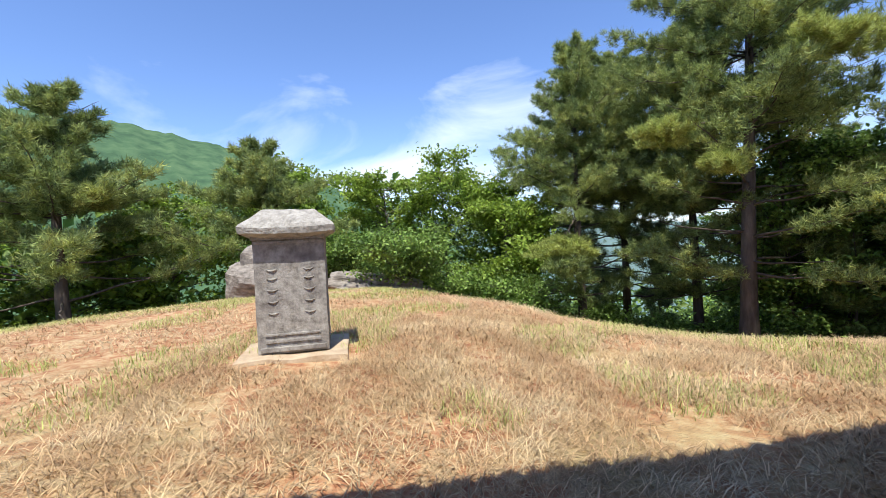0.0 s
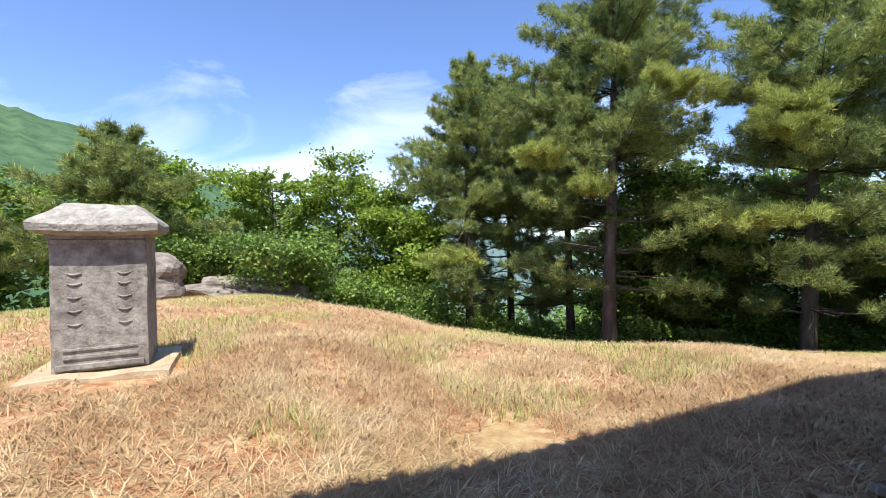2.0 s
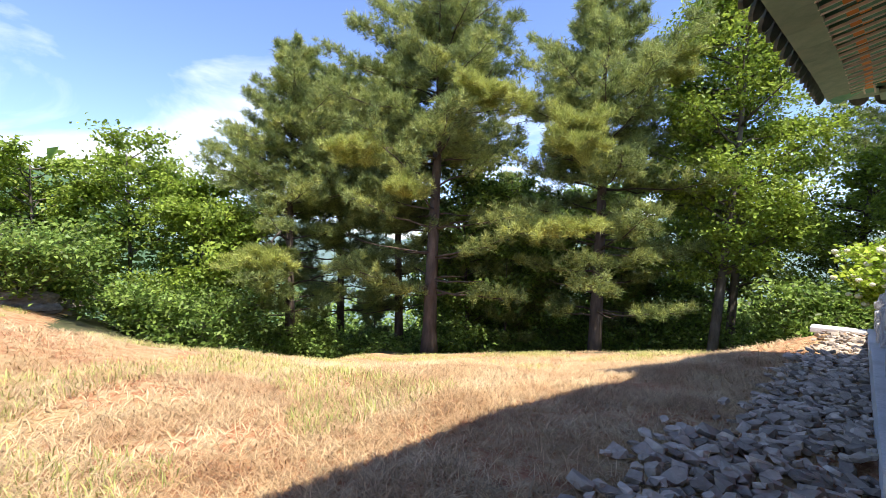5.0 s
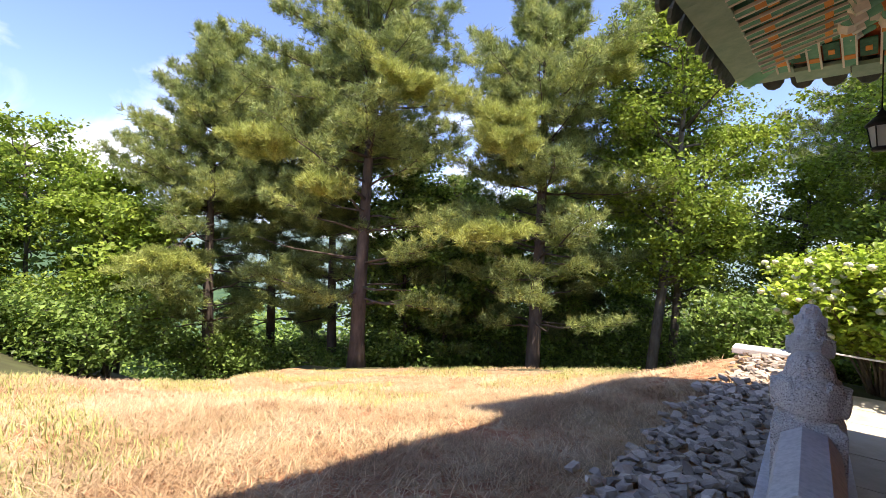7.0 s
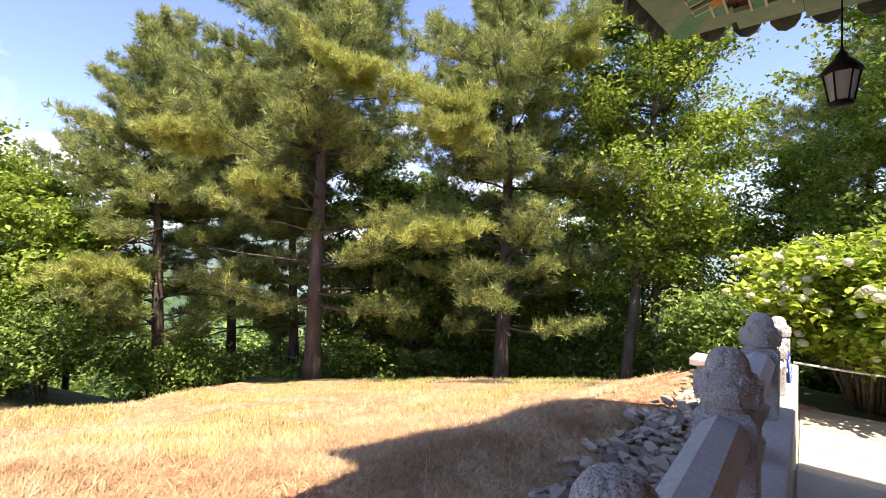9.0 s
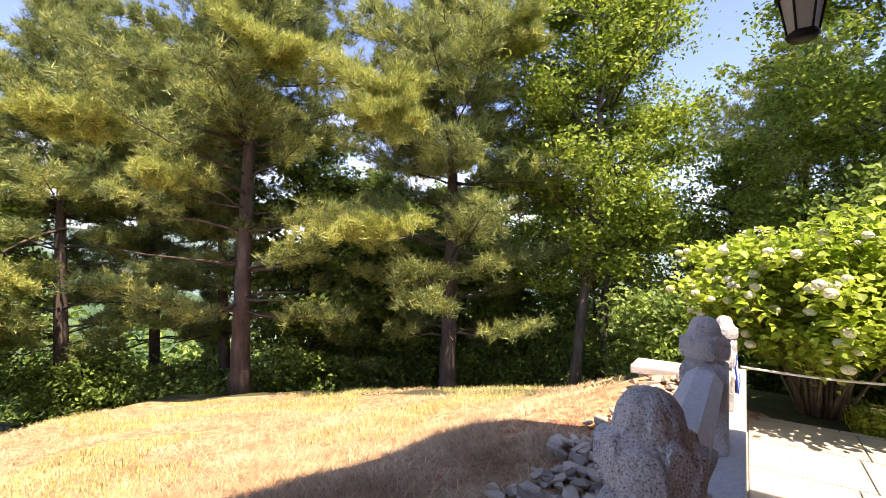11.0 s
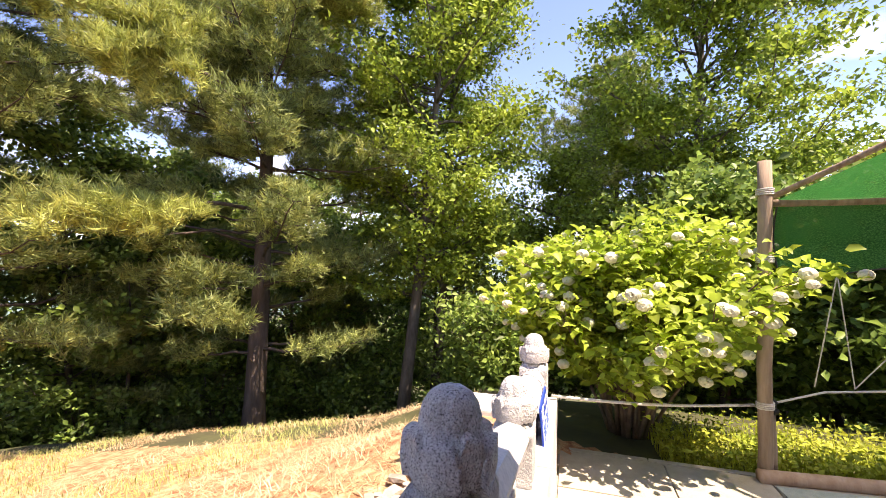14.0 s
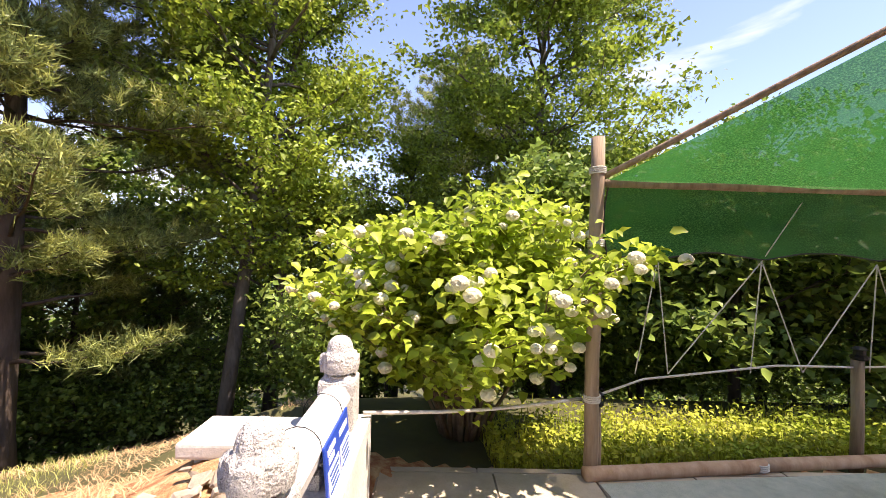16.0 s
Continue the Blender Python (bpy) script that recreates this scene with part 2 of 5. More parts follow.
# ---------- mesh helpers ----------
def mesh_from(name, verts, faces, material, smooth=False):
    me = bpy.data.meshes.new(name)
    me.from_pydata([tuple(v) for v in verts], [], [tuple(f) for f in faces])
    for m in (material if isinstance(material, (list, tuple)) else [material]):
        me.materials.append(m)
    if smooth:
        me.shade_smooth()
    me.update()
    return me


def tri_mesh(name, tris, material):
    """tris: array (n, 3, 3) of loose triangles, or (n, 4, 3) of loose quads."""
    n, k, _ = tris.shape
    me = bpy.data.meshes.new(name)
    me.vertices.add(n * k)
    me.vertices.foreach_set("co", np.ascontiguousarray(tris, dtype=np.float32).ravel())
    me.loops.add(n * k)
    me.loops.foreach_set("vertex_index", np.arange(n * k, dtype=np.int32))
    me.polygons.add(n)
    me.polygons.foreach_set("loop_start", np.arange(0, n * k, k, dtype=np.int32))
    me.polygons.foreach_set("loop_total", np.full(n, k, dtype=np.int32))
    me.materials.append(material)
    me.update(calc_edges=True)
    return me


def shared_mesh(name, verts, faces, material):
    """verts (n, k, 3): n copies of one shape with the same quad or triangle faces (m, c)."""
    n, k, _ = verts.shape
    faces = np.asarray(faces, dtype=np.int32)
    m, c = faces.shape
    idx = (faces[None] + (np.arange(n) * k)[:, None, None]).ravel().astype(np.int32)
    me = bpy.data.meshes.new(name)
    me.vertices.add(n * k)
    me.vertices.foreach_set("co", np.ascontiguousarray(verts, dtype=np.float32).ravel())
    me.loops.add(len(idx))
    me.loops.foreach_set("vertex_index", idx)
    me.polygons.add(n * m)
    me.polygons.foreach_set("loop_start", np.arange(0, len(idx), c, dtype=np.int32))
    me.polygons.foreach_set("loop_total", np.full(n * m, c, dtype=np.int32))
    me.materials.append(material)
    me.update(calc_edges=True)
    return me


def bm_mesh(name, bm, material, smooth=False):
    me = bpy.data.meshes.new(name)
    bm.to_mesh(me)
    bm.free()
    for m in (material if isinstance(material, (list, tuple)) else [material]):
        me.materials.append(m)
    if smooth:
        me.shade_smooth()
    return me


def child(name, me, parent, m=None, label=""):
    ob = new(name, me)
    ob.parent = parent
    if m is not None:
        ob.matrix_basis = m
    return tagged(ob, label) if label else ob


def part(name, bm, material, parent, label="", m=None, smooth=False):
    return child(name, bm_mesh(name, bm, material, smooth), parent, m, label)


def box(bm, cx, cy, cz, sx, sy, sz, bevel=0.0, rot=0.0):
    """An upright block round its centre, bevelled, added to bm."""
    got = bmesh.ops.create_cube(bm, size=1.0, matrix=pose(cx, cy, cz, 0, 0, rot) @ Matrix.Diagonal((sx, sy, sz, 1)))
    if bevel:
        edges = list({e for v in got["verts"] for e in v.link_edges})
        bmesh.ops.bevel(bm, geom=edges, offset=bevel, segments=2, profile=0.7, affect="EDGES")
    return bm


def tube(points, radii, sides=8, close=True):
    """Vertices and faces of a tube along points."""
    pts = [Vector(p) for p in points]
    verts, faces = [], []
    prev = Vector((0.31, 0.17, 0.93))
    for i, p in enumerate(pts):
        d = (pts[min(i + 1, len(pts) - 1)] - pts[max(i - 1, 0)])
        d = d.normalized() if d.length > 1e-9 else Vector((0, 0, 1))
        a = prev - prev.dot(d) * d
        if a.length < 1e-4:
            a = Vector((1, 0, 0)) - d.x * d
        a.normalize()
        prev = a
        b = d.cross(a)
        for k in range(sides):
            an = 2 * math.pi * k / sides
            verts.append(p + (a * math.cos(an) + b * math.sin(an)) * radii[i])
    for i in range(len(pts) - 1):
        for k in range(sides):
            k2 = (k + 1) % sides
            faces.append((i * sides + k, i * sides + k2, (i + 1) * sides + k2, (i + 1) * sides + k))
    if close:
        faces.append(tuple(range(sides - 1, -1, -1)))
        faces.append(tuple((len(pts) - 1) * sides + k for k in range(sides)))
    return verts, faces


def tubes_mesh(name, tubes, material, smooth=True):
    verts, faces = [], []
    for v, f in tubes:
        o = len(verts)
        verts += v
        faces += [tuple(i + o for i in q) for q in f]
    return mesh_from(name, verts, faces, material, smooth)


def revolve(profile, sides=24, wobble=None):
    """(r, z) profile turned about z; wobble(angle, r, z) returns a new radius."""
    verts, faces = [], []
    for r, z in profile:
        for k in range(sides):
            an = 2 * math.pi * k / sides
            rr = wobble(an, r, z) if wobble else r
            verts.append((rr * math.cos(an), rr * math.sin(an), z))
    for i in range(len(profile) - 1):
        for k in range(sides):
            k2 = (k + 1) % sides
            faces.append((i * sides + k, i * sides + k2, (i + 1) * sides + k2, (i + 1) * sides + k))
    faces.append(tuple(range(sides - 1, -1, -1)))
    faces.append(tuple((len(profile) - 1) * sides + k for k in range(sides)))
    return verts, faces


def empty_at(name, x, y, z, rz=0.0, label="", category="", group="", kind=""):
    ob = new(name)
    ob.matrix_basis = pose(x, y, z, 0, 0, rz)
    return tagged(ob, label, category, group, kind)


# ---------- plan ----------
# Rail frame: origin at the end post, u along the rail, n towards the terrace.
RD = Vector((4.67, 5.20))
RU = Vector((0.672, 0.7405)).normalized()
RN = Vector((RU.y, -RU.x))
RAIL_DEG = math.degrees(math.atan2(RU.y, RU.x))


def rail(s, n=0.0, z=0.0):
    return Vector((RD.x + RU.x * s + RN.x * n, RD.y + RU.y * s + RN.y * n, z))


LAWN_EDGE = np.array([(4.3, 5.45), (2.5, 5.3), (-1.2, 4.65), (-3.4, 3.55), (-4.5, 3.1), (-5.7, 3.3), (-7.8, 4.1), (-10.5, 7.2), (-12.9, 10.3), (-15.5, 9.5), (-14, 4), (-10.3, -1.3),
                      (-11, -8), (0, -12), (6, -8), (6, 4)])


def lawn_distance(x, y):
    """Signed distance to the lawn's edge, positive outside."""
    inside = np.zeros(x.shape, bool)
    best = np.full(x.shape, 1e9)
    n = len(LAWN_EDGE)
    for i in range(n):
        (x0, y0), (x1, y1) = LAWN_EDGE[i], LAWN_EDGE[(i + 1) % n]
        dx, dy = x1 - x0, y1 - y0
        t = np.clip(((x - x0) * dx + (y - y0) * dy) / (dx * dx + dy * dy), 0, 1)
        best = np.minimum(best, np.hypot(x - x0 - t * dx, y - y0 - t * dy))
        cross = ((y0 > y) != (y1 > y)) & (x < dx * (y - y0) / (dy if abs(dy) > 1e-9 else 1e-9) + x0)
        inside ^= cross
    return np.where(inside, -best, best)


def smooth01(a, lo, hi):
    t = np.clip((a - lo) / (hi - lo), 0, 1)
    return t * t * (3 - 2 * t)


def ground_z(x, y):
    x, y = np.asarray(x, float), np.asarray(y, float)
    d = lawn_distance(x, y)
    s = (x - RD.x) * RU.x + (y - RD.y) * RU.y
    n = (x - RD.x) * RN.x + (y - RD.y) * RN.y
    mound = smooth01(-x, 2.2, 5.0)
    base = 0.545 + 0.15 * mound - 0.04 * (1 - mound) * np.maximum(0, -n - 1.7) - 0.27 * smooth01(s, -6.2, -3.3) * (0.62 + 0.38 * smooth01(-n, 0.3, 1.5)) - 0.09 * np.maximum(0, np.hypot(x + 2, y + 2) - 7.5) * smooth01(-x, 3, 7)
    base = base + 0.11 * smooth01(s, -1.3, -0.3) * smooth01(n, -1.2, -0.4)
    e = np.maximum(d + 0.35, 0)
    drop = np.where(e < 1.4, 0.16 * e * e, 0.3136 + 0.45 * (e - 1.4))
    # towards the pines the lawn runs on as one long gentle slope
    w = smooth01(x, -6, -3) * (1 - 0.55 * smooth01(s, 1.2, 3.6))
    g = np.maximum(d + 0.35 + 1.25 * smooth01(-n, 0.8, 2.2), 0)
    gentle = np.where(g < 0.6, 0.117 * g * g, 0.042 + 0.19 * (g - 0.6)) + 1.0 * np.maximum(g - 9.8, 0)
    gentle = np.where(e < 1.9, np.maximum(gentle, drop), np.minimum(gentle, drop))
    drop = drop * (1 - w) + gentle * w
    drop = np.where(drop > 6, 6 + (drop - 6) * 0.35, drop)
    drop = np.minimum(drop, 60)
    lawn = base - drop
    e2 = np.maximum(s - 0.9, 0)
    terr = -0.10 - np.minimum(np.where(e2 < 3, 0.06 * e2 * e2, 0.54 + 0.36 * (e2 - 3)), 60)
    k = smooth01(n, -0.06, 0.06)
    k = np.where(s > 0.4, smooth01(n, -1.5, 1.0), k)
    k = np.where(s < -5.3, smooth01(n, -0.5, 0.5) * 0.42, k)
    z = lawn * (1 - k) + terr * k
    z = z + 0.018 * np.sin(x * 3.1 + 1.3 * np.sin(y * 2.3)) * np.cos(y * 2.7) * (n < -0.1)
    return z


def gz(x, y):
    return float(ground_z(np.array([x]), np.array([y]))[0])


# ---------- ground and distance ----------
def build_ground():
    t = np.linspace(-1, 1, 301)
    ax = 17 * t + 560 * t ** 9
    gx, gy = np.meshgrid(ax - 1.0, ax + 3.0)
    z = ground_z(gx, gy)
    n = len(t)
    verts = np.stack([gx.ravel(), gy.ravel(), z.ravel()], -1)
    q = np.arange(n * (n - 1)).reshape(n - 1, n)[:, :-1].ravel()
    faces = np.stack([q, q + 1, q + n + 1, q + n], -1)
    me = mesh_from("ground", verts, faces, [SOIL, GROUND], True)
    cx = verts[faces].mean(1)
    s = (cx[:, 0] - RD.x) * RU.x + (cx[:, 1] - RD.y) * RU.y
    wild = (lawn_distance(cx[:, 0], cx[:, 1]) > 1.3 + 5.5 * smooth01(cx[:, 0], -6, -3) * (1 - smooth01(s, 0.9, 2.6))) | (s > 0.8)
    me.polygons.foreach_set("material_index", wild.astype(np.int32))
    tagged(new("ground", me), "dry hilltop lawn of straw and red soil falling into woods", "ground", kind="structure")


build_ground()


def hill_ring(name, radius, depth, profile, material, label, seed, rough, lo=0, hi=360, steps=220):
    """A ridge round the place: profile(bearing in degrees left of +y) gives its slope above the eye."""
    verts, faces = [], []
    rows = 9
    for i in range(steps + 1):
        b = lo + (hi - lo) * i / steps
        a = radians(b + 90)
        top = profile(b) * radius
        top += rough * (noise.noise((b * 0.11, seed, 0)) + 0.5 * noise.noise((b * 0.31, seed, 3)) + 0.22 * noise.noise((b * 1.3, seed, 5)))
        for j in range(rows):
            f = j / (rows - 1)
            r = radius - depth * (1 - f)
            low = -0.25 * radius
            h = low + (top - low) * (f ** 0.75) + rough * 0.5 * math.sin(math.pi * f) * noise.noise((b * 0.16, f * 3, seed + 9))
            verts.append((r * math.cos(a), r * math.sin(a), h))
    for i in range(steps):
        for j in range(rows - 1):
            k = i * rows + j
            faces.append((k, k + rows, k + rows + 1, k + 1))
    tagged(new(name, mesh_from(name, verts, faces, material, True)), label, "hill", kind="structure")


def bell(b, c, w):
    return math.exp(-((b - c) / w) ** 2)


hill_ring("backdrop_mountain", 420, 320, lambda b: -0.10 + 0.345 * bell(b, 76, 30) + 0.10 * bell(b, 48, 16), FOREST, "green wooded mountain slope beyond the trees", 3, 9, 20, 150)
hill_ring("backdrop_hills", 1500, 900, lambda b: 0.012 + 0.06 * bell(b, 330, 14) + 0.05 * bell(b, 35, 20) + 0.03 * bell(b, 230, 50), FAR_HILL, "far hills across the valley, painted blue for haze", 8, 40)


# ---------- terrace, kerb and slab ----------
def slab_block(name, s0, s1, n0, n1, z0, z1, material, parent, bevel=0.012, label=""):
    bm = bmesh.new()
    c = rail((s0 + s1) / 2, (n0 + n1) / 2)
    box(bm, c.x, c.y, (z0 + z1) / 2, s1 - s0, n1 - n0, z1 - z0, bevel, RAIL_DEG)
    return part(name, bm, material, parent, label)


terrace = tagged(new("pavement"), "pale stone paved terrace beside the balustrade", "pavement", kind="structure")
slab_block("bed", -5.3, -1.86, 0.16, 5.2, -0.4, 0.235, MORTAR, terrace, 0)
slab_block("bed", -14.0, -5.3, 0.7, 5.2, -0.4, 0.235, MORTAR, terrace, 0)
slab_block("bed", -1.86, 0.62, 0.16, 5.2, -0.4, -0.02, MORTAR, terrace, 0)

kerb = tagged(new("kerb_wall"), "pale sawn granite kerb wall under the balustrade", "kerb", kind="structure")
edges_s = [-5.62, -3.68, -1.98]
for a, b in zip(edges_s, edges_s[1:]):
    slab_block("kerb_stone", a + 0.004, b - 0.004, -0.16, 0.16, -0.3, 0.66, GRANITE_SMOOTH, kerb)
for a, b in ((-1.98, -0.95), (-0.95, 0.17)):
    slab_block("kerb_stone", a + 0.004, b - 0.004, -0.16, 0.16, -0.3, 0.53, GRANITE_SMOOTH, kerb)

wall = tagged(new("wall_retaining"), "low retaining wall with a pale concrete cap beside the end post", "wall", kind="structure")
slab_block("wall_body", -0.18, 0.08, -0.68, -0.17, -1.6, 0.44, GRANITE_SMOOTH, wall)
slab_block("wall_cap", -0.24, 0.13, -0.74, -0.165, 0.444, 0.52, GRANITE_SMOOTH, wall, 0.015, "worn pale concrete cap")


# ---------- balustrade ----------
def petal_wobble(an, r, z):
    return r * (1 + 0.035 * abs(math.sin(4 * an)))


def post_head(top, lobes=8):
    """A carved lotus bud on a neck: a collar, a broad cup of petals and a smaller dome, its top at z = top."""
    prof = [(0.079, top - 0.225), (0.085, top - 0.212), (0.085, top - 0.203), (0.070, top - 0.195), (0.076, top - 0.185), (0.085, top - 0.16), (0.088, top - 0.125),
            (0.085, top - 0.098), (0.075, top - 0.088), (0.073, top - 0.066), (0.066, top - 0.038), (0.051, top - 0.016), (0.032, top - 0.004), (0.011, top)]

    def wob(an, r, z):
        up = (z - top + 0.225) / 0.225
        fold = -0.10 + 0.11 * abs(math.sin(lobes / 2 * an)) ** 0.6 if up > 0.62 else 0.03 * abs(math.sin(lobes * an))
        return r * (0.95 + fold) * (1 + 0.022 * noise.noise((math.cos(an) * 3, math.sin(an) * 3, z * 30)))

    return revolve(prof, 48, wob)


def leaf_relief(parent, z, material):
    """Carved petals round the cup: four broad ones with a raised rim, four narrower ones between, set lower in."""
    for k in range(8):
        broad = k % 2 == 0
        wide, high, lift = (0.62, 0.098, 0.015) if broad else (0.42, 0.112, 0.006)
        verts, faces = [], []
        nu, nv = 11, 9
        for j in range(nv):
            f = j / (nv - 1)
            a = wide * math.sqrt(max(0.0, 1 - f ** 3.0)) + 0.012
            for i in range(nu):
                g = 2 * i / (nu - 1) - 1
                outer = i in (0, nu - 1) or j == nv - 1
                rim = 0.024 if outer else 0.0
                lip = 0.005 if not outer and (i in (1, nu - 2) or j == nv - 2) else 0.0
                r = 0.082 + 0.009 * math.sin(math.pi * min(1, f * 0.85 + 0.1)) + lift - rim + lip
                verts.append((r * math.cos(a * g), r * math.sin(a * g), z + high * f))
        for j in range(nv - 1):
            for i in range(nu - 1):
                q = j * nu + i
                faces.append((q, q + 1, q + nu + 1, q + nu))
        child("petal", mesh_from("petal", verts, faces, material, True), parent, pose(0, 0, 0, 0, 0, 45 * k))


def balustrade_post(s, foot, top):
    p = rail(s)
    ob = empty_at("balustrade_post", p.x, p.y, foot, RAIL_DEG, "carved grey granite balustrade post with a lotus bud head", "post", "balustrade posts")
    h = top - foot
    bm = bmesh.new()
    box(bm, 0, 0, (h - 0.235) / 2 + 0.001, 0.192, 0.192, h - 0.235, 0.012)
    bmesh.ops.subdivide_edges(bm, edges=list(bm.edges), cuts=3, use_grid_fill=True)
    for vv in bm.verts:
        vv.co += Vector((1, 1, 0)) * 0.003 * noise.noise(vv.co * 14)
    part("shaft", bm, GRANITE, ob)
    # a low chamfered shoulder under the bud
    verts, faces = [], []
    for hw, z in ((0.0945, h - 0.236), (0.090, h - 0.226), (0.074, h - 0.212), (0.070, h - 0.205)):
        verts += [(-hw, -hw, z), (hw, -hw, z), (hw, hw, z), (-hw, hw, z)]
    for i in range(3):
        for k in range(4):
            faces.append((4 * i + k, 4 * i + (k + 1) % 4, 4 * i + 4 + (k + 1) % 4, 4 * i + 4 + k))
    faces.append((12, 13, 14, 15))
    child("shoulder", mesh_from("shoulder", verts, faces, GRANITE), ob)
    v, f = post_head(h)
    head = child("bud", mesh_from("bud", v, f, GRANITE, True), ob)
    leaf_relief(head, h - 0.19, GRANITE)
    return ob


def balustrade_rail(s0, s1, z, foot):
    p = rail((s0 + s1) / 2)
    ob = empty_at("balustrade_rail", p.x, p.y, foot, RAIL_DEG, "octagonal pale granite rail beam on a carved block", "rail", "balustrade rails")
    half = (s1 - s0) / 2 - 0.095
    v, f = tube([(-half, 0, z - foot), (half, 0, z - foot)], [0.082, 0.082], 8)
    beam = mesh_from("beam", v, f, GRANITE_SMOOTH)
    child("beam", beam, ob)
    bm = bmesh.new()
    box(bm, 0, 0, 0.035, 0.20, 0.13, 0.068, 0.012)
    part("block", bm, GRANITE, ob)
    v, f = revolve([(0.075, 0.069), (0.055, 0.10), (0.05, 0.115), (0.085, z - foot - 0.09), (0.09, z - foot - 0.07)], 16, petal_wobble)
    child("leaf_support", mesh_from("leaf_support", v, f, GRANITE, True), ob)
    return ob


POSTS = [(-4.82, 0.66, 1.29), (-3.64, 0.66, 1.285), (-2.22, 0.66, 1.27), (-1.10, 0.53, 1.0), (0.0, 0.53, 1.02)]
for s, foot, top in POSTS:
    balustrade_post(s, foot, top)
for (s0, f0, t0), (s1, f1, t1) in zip(POSTS, POSTS[1:]):
    foot = min(f0, f1)
    balustrade_rail(s0, s1, min(t0, t1) - 0.30, foot) if abs(t0 - t1) < 0.1 else None
p = rail(-5.18)
stub = empty_at("end_rail", p.x, p.y, 0.66, RAIL_DEG, "blunt granite rail beam ending beyond the first post", "rail")
v, f = tube([(-0.28, 0, 0.325), (0.262, 0, 0.325)], [0.082, 0.082], 8)
child("beam", mesh_from("beam", v, f, GRANITE_SMOOTH), stub)
bm = bmesh.new()
box(bm, -0.12, 0, 0.12, 0.22, 0.14, 0.238, 0.015)
part("block", bm, GRANITE, stub)
p = rail(-1.66)
ramp = empty_at("sloping_rail", p.x, p.y, 0.53, RAIL_DEG, "short sloping granite rail beam between two posts", "rail")
v, f = tube([(-0.46, 0, 0.36), (0.46, 0, 0.21)], [0.082, 0.082], 8)
child("beam", mesh_from("beam", v, f, GRANITE_SMOOTH), ramp)
bm = bmesh.new()
box(bm, 0.05, 0, 0.10, 0.2, 0.13, 0.196, 0.012)
part("block", bm, GRANITE, ramp)


# ---------- stele ----------
def build_stele():
    cx, cy, foot = -5.42, 0.215, 0.62
    deg = 45.5
    ob = empty_at("stone_stele", cx, cy, foot, deg, "weathered grey granite stele with a worn roof stone and carved relief", "stele")
    ob.scale = (0.95, 0.95, 1.09)
    # base slab
    bm = bmesh.new()
    box(bm, 0, 0, 0.03, 0.86, 0.72, 0.16, 0.03)
    bmesh.ops.subdivide_edges(bm, edges=list(bm.edges), cuts=3, use_grid_fill=True)
    for vv in bm.verts:
        vv.co += Vector((1, 1, 0.6)) * 0.02 * noise.noise(vv.co * 4)
    part("base_slab", bm, STELE_BASE, ob, "tan stone base slab")
    # body
    bm = bmesh.new()
    box(bm, 0, 0, 0.52, 0.545, 0.40, 0.82, 0.012)
    bmesh.ops.subdivide_edges(bm, edges=list(bm.edges), cuts=5, use_grid_fill=True)
    for vv in bm.verts:
        vv.co += Vector((1, 1, 0)) * 0.006 * noise.noise(vv.co * 9)
    part("body", bm, STELE, ob)
    # mouldings at foot and top, carved ledges on the face
    for z, dep, hh, wid in ((0.145, 0.03, 0.030, 0.50), (0.20, 0.014, 0.022, 0.42), (0.245, 0.012, 0.016, 0.42), (0.885, 0.018, 0.022, 0.52), (0.915, 0.034, 0.026, 0.56)):
        bm = bmesh.new()
        box(bm, 0, -0.2 - dep / 2 + 0.004, z, wid, dep, hh, 0.005)
        part("moulding", bm, STELE, ob)
    for x in (-0.14, 0.14):
        for z in (0.40, 0.48, 0.56, 0.64, 0.70):
            pts = [(x + (0.04 + 0.006 * (i % 2)) * (i / 5 - 1), -0.203, z - 0.012 * math.sin(math.pi * i / 10)) for i in range(11)]
            v, f = tube(pts, [0.002 + 0.0055 * math.sin(math.pi * i / 10) for i in range(11)], 6)
            child("relief", mesh_from("relief", v, f, STELE, True), ob)
    # roof stone
    rings = [(0.30, 0.24, 0.930), (0.355, 0.30, 0.955), (0.360, 0.305, 0.995), (0.345, 0.285, 1.01), (0.27, 0.21, 1.065), (0.205, 0.135, 1.11), (0.19, 0.115, 1.115)]
    verts, faces = [], []
    per = 40
    for hx, hy, z in rings:
        for k in range(per):
            f = k / per * 4
            side, t = int(f), f - int(f)
            px, py = [(-hx + 2 * hx * t, -hy), (hx, -hy + 2 * hy * t), (hx - 2 * hx * t, hy), (-hx, hy - 2 * hy * t)][side]
            sag = -0.016 * math.sin(math.pi * t) if z < 1.0 else 0.0
            j = 0.009 * noise.noise((px * 9, py * 9, z * 14))
            verts.append((px * (1 + j * 2), py * (1 + j * 2), z + sag + j))
    for i in range(len(rings) - 1):
        for k in range(per):
            k2 = (k + 1) % per
            faces.append((i * per + k, i * per + k2, (i + 1) * per + k2, (i + 1) * per + k))
    faces.append(tuple(range(per - 1, -1, -1)))
    faces.append(tuple((len(rings) - 1) * per + k for k in range(per)))
    child("roof_stone", mesh_from("roof_stone", verts, faces, STELE_ROOF), ob, None, "pale worn hipped roof stone")


build_stele()


